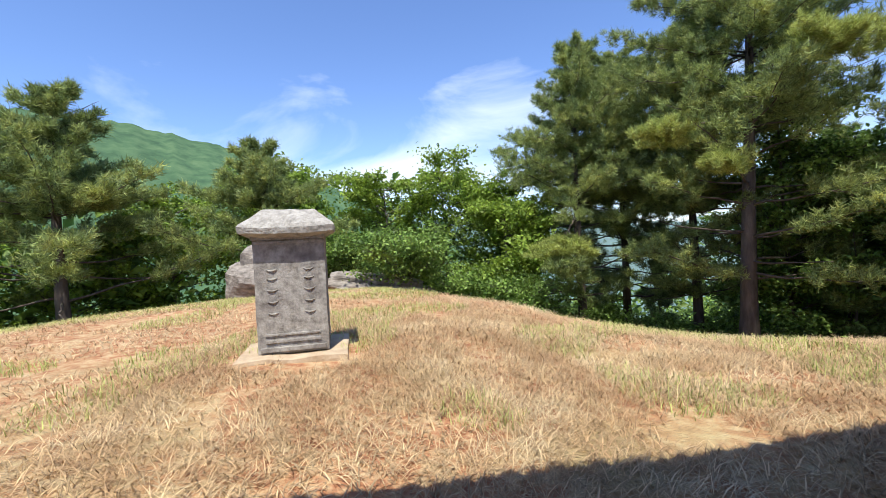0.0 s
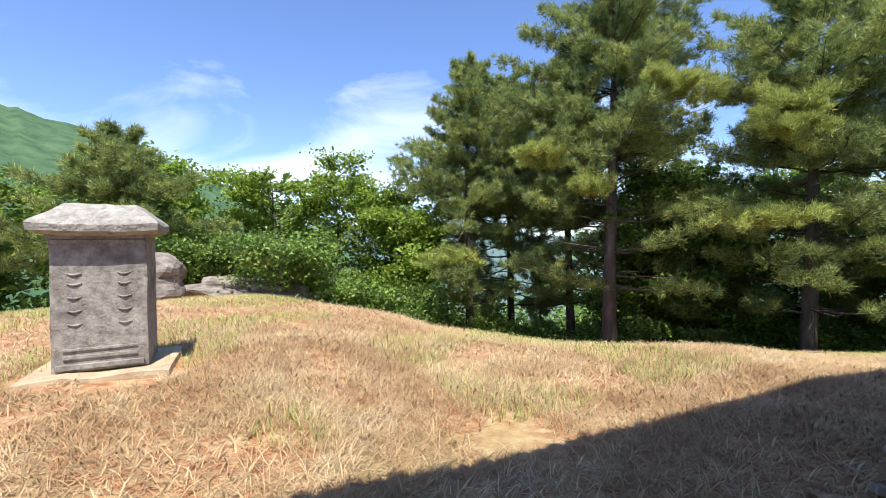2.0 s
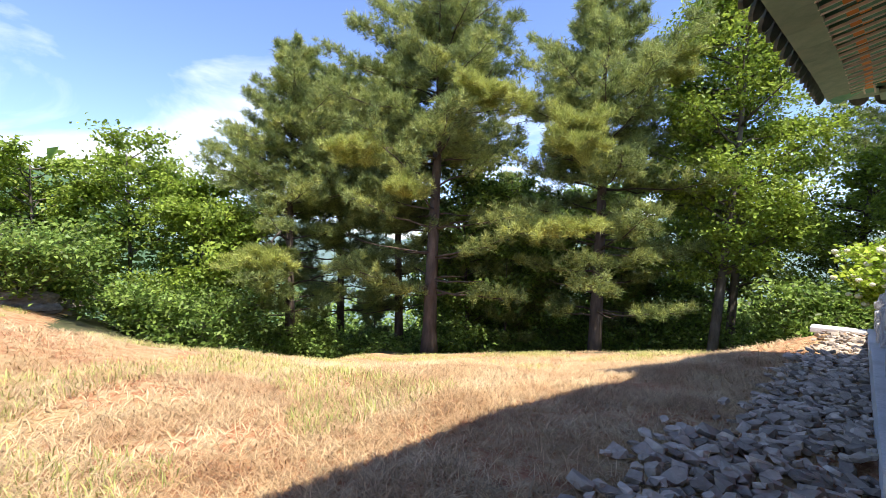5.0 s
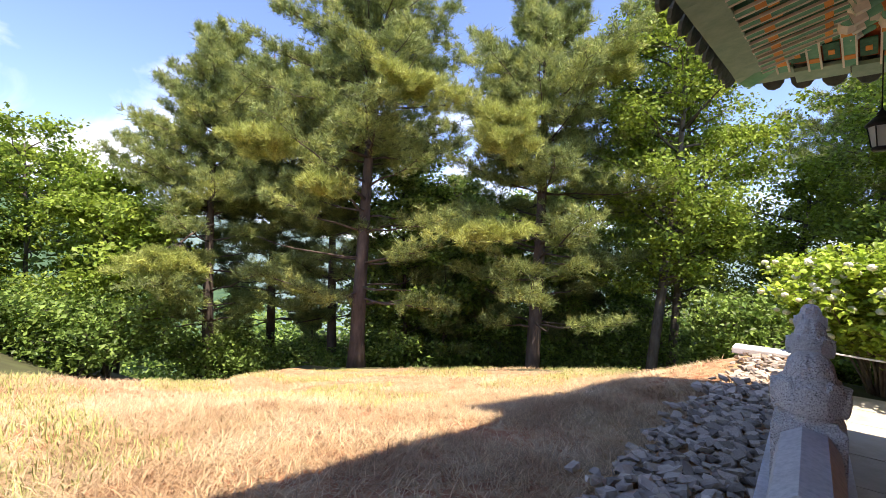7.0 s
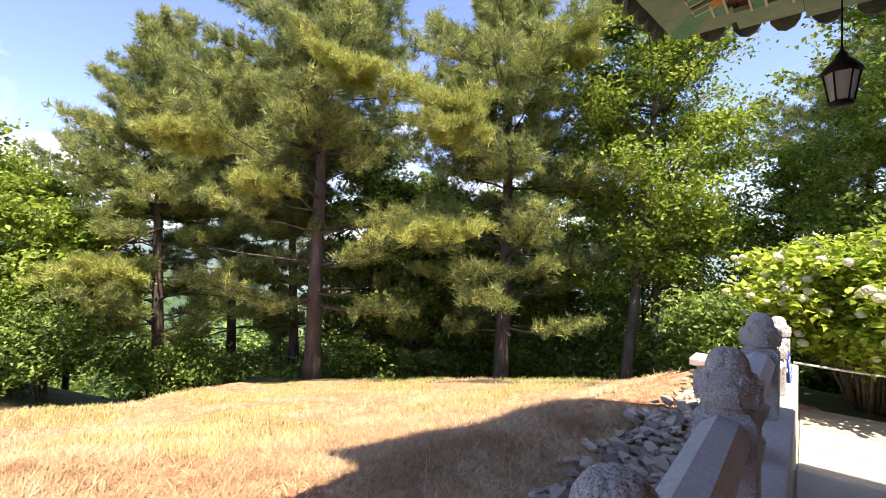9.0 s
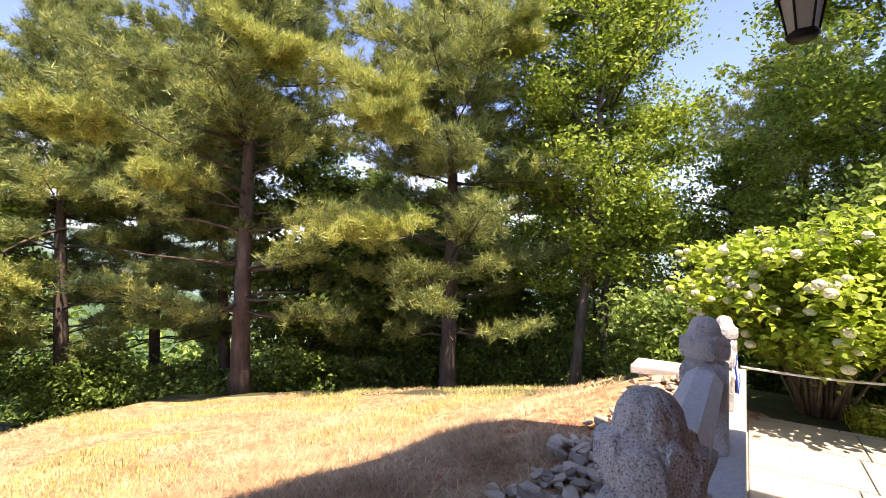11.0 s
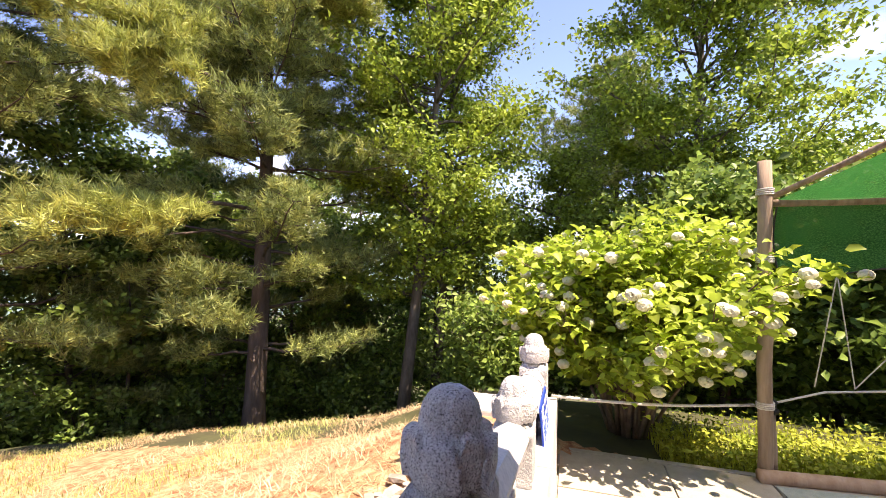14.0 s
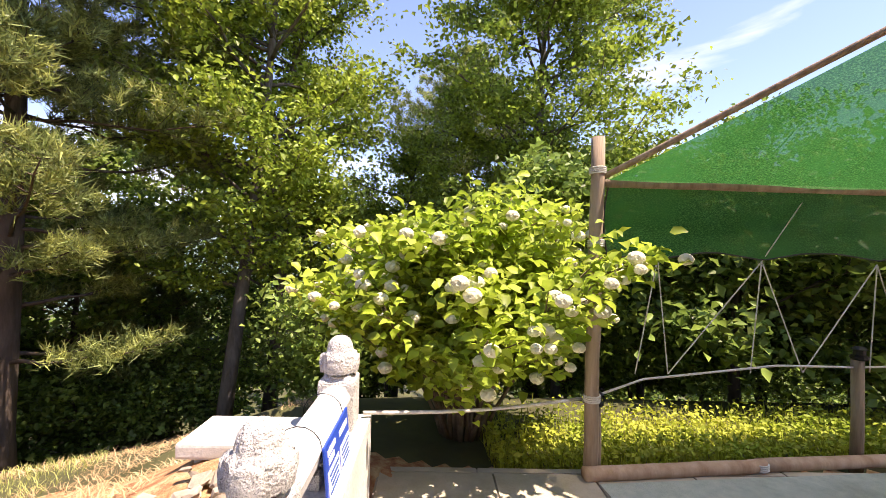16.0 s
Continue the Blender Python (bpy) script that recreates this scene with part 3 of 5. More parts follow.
# ---------- boulders ----------
def boulder(x, y, z, sx, sy, sz, rz, seed, label, name="boulder"):
    bm = bmesh.new()
    bmesh.ops.create_icosphere(bm, subdivisions=4, radius=1.0)
    for vv in bm.verts:
        c = vv.co.copy()
        d = 0.22 * noise.noise(c * 1.3 + Vector((seed, 0, 0))) + 0.12 * noise.noise(c * 3.1 + Vector((seed, 5, 0)))
        lay = 0.06 * math.sin(c.z * 9 + 2 * c.x + seed)
        c *= 1 + d + lay
        vv.co = Vector((c.x * sx, c.y * sy, c.z * sz))
    me = bm_mesh(name, bm, ROCK)
    ob = new(name, me)
    ob.matrix_basis = pose(x, y, z, 0, 6, rz)
    return tagged(ob, label, "rock")


# ---------- gravel bed ----------
def stone_shapes(count, seed):
    """Broken slabby stones: hulls of a few random points, flat and angular."""
    rng = random.Random(seed)
    out = []
    for k in range(count):
        bm = bmesh.new()
        for i in range(11):
            an = i * 2.4 + rng.uniform(-0.5, 0.5)
            r = rng.uniform(0.75, 1.15)
            bm.verts.new((r * math.cos(an), r * rng.uniform(0.65, 1.0) * math.sin(an), (0.42 if i % 2 else -0.42) * rng.uniform(0.5, 1.0)))
        res = bmesh.ops.convex_hull(bm, input=list(bm.verts))
        bmesh.ops.delete(bm, geom=[g for g in res["geom_interior"] if isinstance(g, bmesh.types.BMVert)], context="VERTS")
        bmesh.ops.triangulate(bm, faces=list(bm.faces))
        out.append(bm)
    return out


def build_gravel():
    rng = random.Random(5)
    bed = tagged(new("gravel_bed"), "bed of loose grey broken stones beside the balustrade", "gravel", kind="structure")
    meshes = [bm_mesh("stone", bm, RUBBLE) for bm in stone_shapes(14, 3)]
    shapes = []
    for me in meshes:
        co = np.zeros(len(me.vertices) * 3, np.float32)
        me.vertices.foreach_get("co", co)
        fa = np.zeros(len(me.polygons) * 3, np.int32)
        me.polygons.foreach_get("vertices", fa)
        shapes.append((co.reshape(-1, 3), fa.reshape(-1, 3)))
    rest = []
    singles = 0
    s = -8.5
    while s < -0.42:
        wide = 0.82 if s < -2.6 else max(0.62, 0.82 - (s + 2.6) * 0.16)
        n0 = -0.20 if s > -5.4 else 0.66
        wide += 0.2 * (s < -5.4)
        n = n0
        while n > -wide + rng.uniform(-0.15, 0.15):
            q = rail(s + rng.uniform(-0.04, 0.04), n + rng.uniform(-0.03, 0.03))
            size = rng.uniform(0.024, 0.056)
            z = gz(q.x, q.y) + rng.uniform(0.0, 0.04) + 0.018
            m = pose(q.x, q.y, z, rng.uniform(-24, 24), rng.uniform(-24, 24), rng.uniform(0, 360)) @ Matrix.Diagonal((size * rng.uniform(0.9, 1.5), size, size * rng.uniform(0.7, 1.2), 1))
            k = rng.randrange(len(meshes))
            if -4.0 < s < -1.9 and n > -1.0 and singles < 300:
                child("stone", meshes[k], bed, m)
                singles += 1
            else:
                rest.append((k, m))
            n -= rng.uniform(0.05, 0.08)
        s += 0.06
    verts, faces, o = [], [], 0
    for k, m in rest:
        v, f = shapes[k]
        a = np.array(m)
        verts.append(v @ a[:3, :3].T + a[:3, 3])
        faces.append(f + o)
        o += len(v)
    me = mesh_from("stones", np.concatenate(verts), np.concatenate(faces), RUBBLE_REST)
    child("stones", me, bed)["kind"] = "stuff"


# ---------- grass ----------
def blades(count, seed, region, height, width, lean, material, name, label):
    """Loose bent blades standing on the ground; region(rng, n) gives x, y arrays."""
    rng = np.random.default_rng(seed)
    x, y = region(rng, count)
    n = len(x)
    z = ground_z(x, y)
    az = rng.uniform(0, 2 * np.pi, n)
    h = rng.uniform(*height, n)
    le = rng.uniform(*lean, n)
    w = rng.uniform(*width, n)
    base = np.stack([x, y, z - 0.006], -1)
    out = np.stack([np.cos(az), np.sin(az), np.zeros(n)], -1)
    side = np.stack([-np.sin(az), np.cos(az), np.zeros(n)], -1)
    up = np.array([0, 0, 1.0])
    mid = base + out * (h * le * 0.4)[:, None] + up * (h * np.sqrt(np.maximum(1 - le ** 2, 0.02)) * 0.62)[:, None]
    tip = base + out * (h * le)[:, None] + up * (h * np.sqrt(np.maximum(1 - le ** 2, 0.02)) * 0.9)[:, None]
    sw = side * (w / 2)[:, None]
    verts = np.stack([base - sw, base + sw, mid + sw * 0.8, mid - sw * 0.8, tip], 1)
    me = shared_mesh(name, verts, [(0, 1, 2), (0, 2, 3), (3, 2, 4)], material)
    tagged(new(name, me), label, "grass", kind="stuff")


def lawn_region(margin, patch=None, near=0.0):
    def pick(rng, count):
        xs, ys = [], []
        got = 0
        while got < count:
            m = count * 2
            r = rng.random(m) ** 0.62
            a = rng.uniform(0, 2 * np.pi, m)
            x, y = -1.0 + r * 13 * np.cos(a), 1.2 + r * 10 * np.sin(a)
            n = (x - RD.x) * RN.x + (y - RD.y) * RN.y
            ok = (lawn_distance(x, y) < margin + 5.5 * smooth01(x, -6, -3) * (1 - smooth01((x - RD.x) * RU.x + (y - RD.y) * RU.y, 0.9, 2.6))) & (n < np.minimum(-near, np.where((x - RD.x) * RU.x + (y - RD.y) * RU.y > -1.6, -0.3, -0.75)))
            if patch is not None:
                v = np.array([noise.noise((a_ * patch[0], b_ * patch[0], patch[1])) for a_, b_ in zip(x, y)])
                ok &= v > patch[2]
            xs.append(x[ok]), ys.append(y[ok])
            got += ok.sum()
        return np.concatenate(xs)[:count], np.concatenate(ys)[:count]
    return pick


# ---------- trees ----------
def limb_points(start, az, out, rise, sag, steps, rng, wander=0.12):
    pts = []
    x, y, z = start
    for i in range(steps + 1):
        f = i / steps
        a = az + wander * math.sin(2.1 * f + rng.uniform(-0.4, 0.4))
        pts.append((x + out * f * math.cos(a), y + out * f * math.sin(a), z + rise * f - sag * math.sin(math.pi * f * 0.7) + rng.uniform(-0.02, 0.02) * out))
    return pts


def tufts(centres, dirs, rng, needles=26, length=(0.10, 0.17), width=0.011):
    """Needle brushes: loose thin triangles round each centre, leaning along dirs."""
    n = len(centres)
    c = np.repeat(np.asarray(centres), needles, 0)
    d = np.repeat(np.asarray(dirs), needles, 0)
    v = rng.normal(size=c.shape)
    v /= np.linalg.norm(v, axis=1)[:, None]
    v = v * 0.85 + d * 0.75
    v[:, 2] += 0.22
    v /= np.linalg.norm(v, axis=1)[:, None]
    ln = rng.uniform(*length, len(c))[:, None]
    s = np.cross(v, rng.normal(size=c.shape))
    s /= np.linalg.norm(s, axis=1)[:, None] + 1e-9
    start = c + rng.normal(size=c.shape) * 0.035
    return np.stack([start - s * width, start + s * width, start + v * ln], 1)


def pine(x, y, height, spread, seed, label, low=1.6, lean=(0, 0), trunk_r=0.19, top_flat=0.35, density=1.35, far=False):
    rng = random.Random(seed)
    nrg = np.random.default_rng(seed)
    z0 = gz(x, y) - 0.1
    ob = empty_at("pine_tree", x, y, z0, 0, label, "tree", "pines beyond the lawn")
    pts, rad = [], []
    for i in range(15):
        f = i / 14
        pts.append((lean[0] * f + 0.09 * math.sin(4 * f + seed), lean[1] * f + 0.09 * math.cos(3 * f + seed), height * f))
        rad.append(trunk_r * (1 - 0.86 * f) * (1.28 if i == 0 else 1))
    v, f = tube(pts, rad, 12)
    child("trunk", mesh_from("trunk", v, f, BARK_PINE, True), ob)
    limbs, centres, dirs = [], [], []
    z = low
    while z < height * 0.985:
        f = z / height
        count = rng.choice((4, 4, 5, 5))
        a0 = rng.uniform(0, 6.28)
        for k in range(count):
            fz = z + rng.uniform(-0.14, 0.14)
            ff = min(fz / height, 0.99)
            shape = min(1.0, (1 - ff) / top_flat + 0.12) * (0.55 + 0.45 * min(1, (ff - 0.05) / 0.25))
            out = spread * shape * rng.uniform(0.45, 1.15)
            if out < 0.25:
                continue
            bare = rng.random() < (0.35 if ff < 0.3 else 0.05)
            az = a0 + k * 6.28 / count + rng.uniform(-0.4, 0.4)
            i0 = min(int(ff * 14), 13)
            tx = pts[i0][0] + (pts[i0 + 1][0] - pts[i0][0]) * (ff * 14 - i0)
            ty = pts[i0][1] + (pts[i0 + 1][1] - pts[i0][1]) * (ff * 14 - i0)
            rise = out * (0.12 + 0.42 * ff ** 2 + rng.uniform(-0.22, 0.22))
            lp = limb_points((tx, ty, fz), az, out, rise, 0.06 * out, 6, rng)
            r0 = max(0.012, trunk_r * 0.2 * (1 - 0.6 * ff))
            limbs.append(tube(lp, [r0 * (1 - 0.8 * i / 6) for i in range(7)], 5))
            if bare:
                continue
            # side sprays in the limb's plane make a flat plate of foliage
            for i in range(3 if ff < 0.45 else 1, 7):
                p0 = lp[i]
                fi = i / 6
                for sgn in (-1, 1):
                    for rep in range(2):
                        sl = out * 0.42 * (1.15 - 0.75 * fi) * rng.uniform(0.5, 1.15)
                        sa = az + sgn * rng.uniform(0.45, 1.05)
                        sp = limb_points(p0, sa, sl, sl * rng.uniform(-0.12, 0.5), 0.0, 3, rng)
                        if rep == 0 and not far:
                            limbs.append(tube(sp, [0.009, 0.007, 0.005, 0.003], 3, False))
                        m = max(2, int(sl / 0.115 * density))
                        for t in range(m):
                            g = 0.25 + 0.75 * (t + rng.random()) / m
                            j = min(int(g * 3), 2)
                            q = [sp[j][c] + (sp[j + 1][c] - sp[j][c]) * (g * 3 - j) for c in range(3)]
                            centres.append((q[0] + rng.uniform(-0.09, 0.09), q[1] + rng.uniform(-0.09, 0.09), q[2] + rng.uniform(-0.09, 0.17)))
                            dirs.append((math.cos(sa) * 0.7, math.sin(sa) * 0.7, 0.45))
            for t in range(4):
                q = lp[6]
                centres.append((q[0] + rng.uniform(-0.12, 0.12), q[1] + rng.uniform(-0.12, 0.12), q[2] + rng.uniform(0, 0.12)))
                dirs.append((math.cos(az), math.sin(az), 0.5))
        z += rng.uniform(0.30, 0.70) * (1.1 if ff < 0.5 else 0.8)
    child("branchwork", tubes_mesh("branchwork", limbs, BARK_PINE), ob)["kind"] = "stuff"
    tr = tufts(np.array(centres), np.array(dirs), nrg, needles=14 if far else 17, width=0.013 if far else 0.010, length=(0.15, 0.27) if far else (0.12, 0.23))
    child("crown", tri_mesh("crown", tr, NEEDLES), ob, None, "green needle sprays in flat layers")
    return ob


def sunlit_bough(tree, root_z, tip, wide, deep, thick, seed):
    """A long low bough of a pine reaching towards the lawn, with a broad plate of needles at its end, painted bright as
    if sunlit.
    """
    rng = random.Random(seed)
    nrg = np.random.default_rng(seed)
    o = tree.matrix_basis.translation
    end = Vector(tip) - o
    root = Vector((0, 0, root_z - o.z))
    pts = [root.lerp(end, i / 8) + Vector((0, 0, 0.22 * math.sin(math.pi * i / 8))) for i in range(9)]
    v, f = tube(pts, [0.045 - 0.004 * i for i in range(9)], 7)
    bough = child("bough", mesh_from("bough", v, f, BARK_PINE, True), tree)
    ahead = Vector((end.x, end.y, 0)).normalized()
    across = Vector((-ahead.y, ahead.x, 0))
    cs, ds, twigs = [], [], []
    for k in range(26):
        a, b, c = rng.gauss(0, 0.42), rng.gauss(0, 0.42), rng.gauss(0, 0.36)
        q = end + across * (a * wide) + ahead * (b * deep) + Vector((0, 0, c * thick + 0.12 * thick))
        back = pts[rng.choice((5, 6, 7))]
        twigs.append(tube([back, back.lerp(q, 0.55) + Vector((0, 0, 0.05)), q], [0.012, 0.008, 0.003], 4, False))
        for t in range(15):
            g = rng.random() ** 0.6
            p = back.lerp(q, 0.45 + 0.55 * g) + Vector((rng.gauss(0, 0.11), rng.gauss(0, 0.11), rng.gauss(0.03, 0.06)))
            cs.append(p)
            d = (q - back).normalized()
            ds.append((d.x * 0.7, d.y * 0.7, 0.5))
    child("twigwork", tubes_mesh("twigwork", twigs, BARK_PINE), bough)["kind"] = "stuff"
    child("needle_plate", tri_mesh("needle_plate", tufts(np.array([tuple(c) for c in cs]), np.array(ds), nrg, 40, (0.11, 0.2), 0.008), NEEDLES_SUNLIT), bough, None, "needles painted bright yellow-green as if sunlit")


def leaf_quads(centres, size, rng, up=0.55, fold=0.25):
    """Loose folded leaves: four vertices, two triangles each, creased along the midrib."""
    n = len(centres)
    nrm = rng.normal(size=(n, 3))
    nrm[:, 2] = np.abs(nrm[:, 2]) + up
    nrm /= np.linalg.norm(nrm, axis=1)[:, None]
    a = np.cross(nrm, rng.normal(size=(n, 3)))
    a /= np.linalg.norm(a, axis=1)[:, None] + 1e-9
    b = np.cross(nrm, a)
    s = (rng.uniform(0.65, 1.3, n) * size)[:, None]
    c = np.asarray(centres)
    root, tip = c - a * s * 0.5, c + a * s * 0.5 - nrm * s * 0.14
    lift = nrm * s * fold * 0.5
    return np.stack([root, c + b * s * 0.32 + lift, tip, c - b * s * 0.32 + lift], 1)


LEAF_FACES = [(0, 1, 2), (0, 2, 3)]


def broad_leaves(centres, size, rng, up=0.7, fold=0.3):
    """Larger lobed leaves seen from near: seven vertices, six triangles, drooping at the tip."""
    n = len(centres)
    nrm = rng.normal(size=(n, 3)) * 0.8
    nrm[:, 2] = np.abs(nrm[:, 2]) + up
    nrm /= np.linalg.norm(nrm, axis=1)[:, None]
    a = np.cross(nrm, rng.normal(size=(n, 3)))
    a /= np.linalg.norm(a, axis=1)[:, None] + 1e-9
    b = np.cross(nrm, a)
    s = (rng.uniform(0.6, 1.3, n) * size)[:, None]
    c = np.asarray(centres)
    lift = nrm * s * fold * 0.5
    root, mid, tip = c - a * s * 0.5, c + a * s * 0.05, c + a * s * 0.5 - nrm * s * 0.2
    return np.stack([root, c - a * s * 0.25 + b * s * 0.34 + lift, c + a * s * 0.2 + b * s * 0.27 + lift, tip, c + a * s * 0.2 - b * s * 0.27 + lift, c - a * s * 0.25 - b * s * 0.34 + lift, mid], 1)


BROAD_FACES = [(0, 1, 6), (1, 2, 6), (2, 3, 6), (6, 3, 4), (6, 4, 5), (6, 5, 0)]


def broadleaf(x, y, height, spread, seed, label, leaves=9000, size=0.10, material=None, stems=1, low=0.25, trunk_r=0.11, name="broadleaf_tree", group="broadleaf trees",
              lean=(0, 0), clump=0.27, category="tree"):
    rng = random.Random(seed)
    nrg = np.random.default_rng(seed)
    z0 = gz(x, y) - 0.08
    ob = empty_at(name, x, y, z0, 0, label, category, group)
    trunks, limbs, ends = [], [], []
    for st in range(stems):
        sa = rng.uniform(0, 6.28)
        splay = 0.0 if stems == 1 else spread * rng.uniform(0.25, 0.6)
        pts, rad = [], []
        for i in range(11):
            f = i / 10
            pts.append((lean[0] * f + splay * f ** 1.3 * math.cos(sa) + 0.05 * height * 0.3 * math.sin(3.3 * f + seed), lean[1] * f + splay * f ** 1.3 * math.sin(sa) + 0.04 * math.sin(5 * f),
                        height * (0.94 if stems == 1 else rng.uniform(0.7, 0.8)) * f))
            rad.append(trunk_r * (1 - 0.85 * f) + 0.006)
        trunks.append(tube(pts, rad, 9))
        count = int(13 + height * 3.4) if stems == 1 else 9
        for k in range(count):
            f = low + (0.97 - low) * (k + rng.random()) / count
            j = min(int(f * 10), 9)
            p0 = [pts[j][c] + (pts[j + 1][c] - pts[j][c]) * (f * 10 - j) for c in range(3)]
            az = rng.uniform(0, 6.28)
            g = (f - low) / (1 - low)
            out = spread * (0.35 + 0.75 * math.sin(math.pi * min(0.95, 0.22 + 0.7 * g))) * rng.uniform(0.55, 1.1)
            lp = limb_points(p0, az, out, out * rng.uniform(0.15, 0.75), 0.0, 5, rng, 0.35)
            limbs.append(tube(lp, [max(0.006, trunk_r * 0.3 * (1 - 0.85 * i / 5)) for i in range(6)], 5))
            ends += [lp[5], lp[4], lp[3]]
            for t in range(5):
                q0 = lp[rng.choice((1, 2, 3, 4))]
                sa2 = az + rng.uniform(-1.3, 1.3)
                sp = limb_points(q0, sa2, out * rng.uniform(0.25, 0.5), out * rng.uniform(0.0, 0.35), 0.0, 3, rng)
                limbs.append(tube(sp, [0.010, 0.008, 0.006, 0.003], 3, False))
                ends += [sp[3], sp[2]]
    ends = np.array(ends)
    pick = nrg.integers(0, len(ends), leaves)
    wide = nrg.uniform(0.5, 1.2, len(ends))[pick][:, None]
    off = nrg.normal(size=(leaves, 3)) * clump * wide * np.array([1, 1, 0.5])
    centres = ends[pick] + off
    centres = centres[centres[:, 2] > 0.15]
    child("trunk", tubes_mesh("trunk", trunks, BARK), ob)
    child("branchwork", tubes_mesh("branchwork", limbs, BARK), ob)["kind"] = "stuff"
    child("crown", shared_mesh("crown", leaf_quads(centres, size, nrg, up=0.35), LEAF_FACES, material or LEAVES), ob)
    return ob


# ---------- things: trees ----------
boulder(-13.15, 5.55, 0.62, 1.25, 0.95, 1.0, 20, 1, "large layered grey boulder behind the stele on the ridge")
boulder(-12.0, 8.3, 0.12, 1.7, 0.9, 0.5, 40, 2, "low flat grey rock outcrop on the ridge")
boulder(-12.3, 9.9, -0.2, 1.3, 0.8, 0.36, 40, 4, "low flat grey rock outcrop on the ridge")
boulder(-11.6, 7.2, 0.1, 0.5, 0.4, 0.22, 70, 6, "small grey rock on the ridge")

PINES = [  # x, y, height, spread, seed, trunk radius, low
    (-1.75, 12.5, 11.9, 3.4, 11, 0.23, 1.1), (3.15, 12.2, 11.6, 2.7, 12, 0.22, 1.1), (-5.7, 16.2, 13.0, 3.3, 13, 0.19, 2.4), (-3.2, 15.2, 13.5, 2.6, 14, 0.20, 3.0),
    (-6.8, 14.2, 12.0, 3.2, 15, 0.20, 1.8), (1.2, 19.0, 11.0, 2.6, 16, 0.15, 2.5), (14.5, 13.5, 12.5, 3.0, 17, 0.2, 2.2),
]
grove = []
for x, y, h, sp, seed, tr, low in PINES:
    grove.append(pine(x, y, h, sp, seed, "tall dark green pine with layered boughs and grey-brown trunk", low=low + 0.9, trunk_r=tr))
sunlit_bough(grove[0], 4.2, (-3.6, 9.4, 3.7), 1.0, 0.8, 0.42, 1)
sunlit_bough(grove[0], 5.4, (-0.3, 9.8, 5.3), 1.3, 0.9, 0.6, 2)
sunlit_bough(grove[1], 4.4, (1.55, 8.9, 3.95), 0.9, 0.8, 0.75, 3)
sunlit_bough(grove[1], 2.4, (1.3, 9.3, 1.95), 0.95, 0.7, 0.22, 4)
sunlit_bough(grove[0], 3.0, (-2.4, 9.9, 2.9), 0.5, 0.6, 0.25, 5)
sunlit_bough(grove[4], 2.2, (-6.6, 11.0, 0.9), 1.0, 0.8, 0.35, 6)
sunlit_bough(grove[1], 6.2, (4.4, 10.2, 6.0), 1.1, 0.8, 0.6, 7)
for x, y, h, seed in ((0.6, 14.0, 4.6, 24), (2.0, 15.2, 5.2, 25), (4.8, 14.6, 5.0, 26), (-4.6, 18.5, 6.0, 27), (6.2, 16.0, 6.0, 28)):
    pine(x, y, h, 1.3, seed, "young dark conifer on the slope below the pines", low=0.5, trunk_r=0.06, top_flat=0.95)
pine(-17.85, 2.4, 7.9, 4.2, 21, "broad lone pine with flat open layers", low=2.2, trunk_r=0.22, top_flat=0.8, far=True)
pine(-16.5, 7.7, 5.9, 3.4, 22, "low spreading pine behind the stele", low=2.0, trunk_r=0.18, top_flat=0.7, far=True)

for x, y, h, sp, seed, lv in ((6.05, 11.4, 11.2, 2.1, 31, 33000), (7.4, 13.2, 12.5, 2.3, 32, 33000), (12.3, 9.3, 14.0, 3.1, 33, 68000), (10.6, 12.5, 7.2, 1.9, 34, 18000), (14.8, 8.6, 7.5, 2.4, 35, 20000)):
    broadleaf(x, y, h, sp, seed, "tall broadleaf tree with sunlit yellow-green upper leaves", lv, 0.11, LEAVES_LIGHT, low=0.25, trunk_r=0.14, lean=(0.7, 0.0))
for x, y, h, sp, seed in ((-0.7, 15.0, 10.4, 1.9, 58), (0.9, 15.2, 8.8, 2.0, 41), (1.9, 17.4, 9.4, 2.2, 42), (4.3, 16.0, 8.8, 2.2, 54), (-0.6, 18.5, 9.0, 2.2, 55), (6.6, 18.0, 10.5, 2.4, 56), (3.6, 19.5, 10.0, 2.4, 57), (-10.5, 15.5, 7.0, 2.4, 43), (-13.0, 14.5, 7.4, 2.4, 44), (-15.0, 13.0, 6.2, 2.4, 45), (-9.2, 13.0, 5.2, 2.0, 46), (-18.5, 10.5, 6.6, 2.5, 47),
                          (-20.5, 6.5, 6.5, 2.6, 48), (-21.5, 3.5, 6.0, 2.5, 49), (-20.5, -1.0, 6.0, 2.4, 50), (9.0, 16.5, 9.0, 2.6, 51), (17.5, 10.5, 8.0, 2.6, 52), (18.0, 5.5, 8.0, 2.6, 53)):
    broadleaf(x, y, h, sp, seed, "green broadleaf tree on the wooded slope", 17000, 0.15, LEAVES_LIGHT if x < -8 else LEAVES, low=0.2, trunk_r=0.09)
rs = random.Random(77)
for k in range(40):
    f = k / 39
    x = -16 + 35 * f + rs.uniform(-0.5, 0.5)
    if x < -7.5:
        y = 11.0 + (x + 7.5) * 0.35 + rs.uniform(-1.2, 2.0)
    else:
        y = (15.6 if x < 4 else 12.3 - 0.5 * (x - 4)) + rs.uniform(-1.6, 2.6)
    broadleaf(x, y, rs.uniform(1.7, 3.2), rs.uniform(1.0, 1.6), 100 + k, "leafy green undergrowth shrub on the slope", 5200, 0.12, LEAVES, stems=3, low=0.15, trunk_r=0.025, name="shrub",
              group="undergrowth", category="shrub")
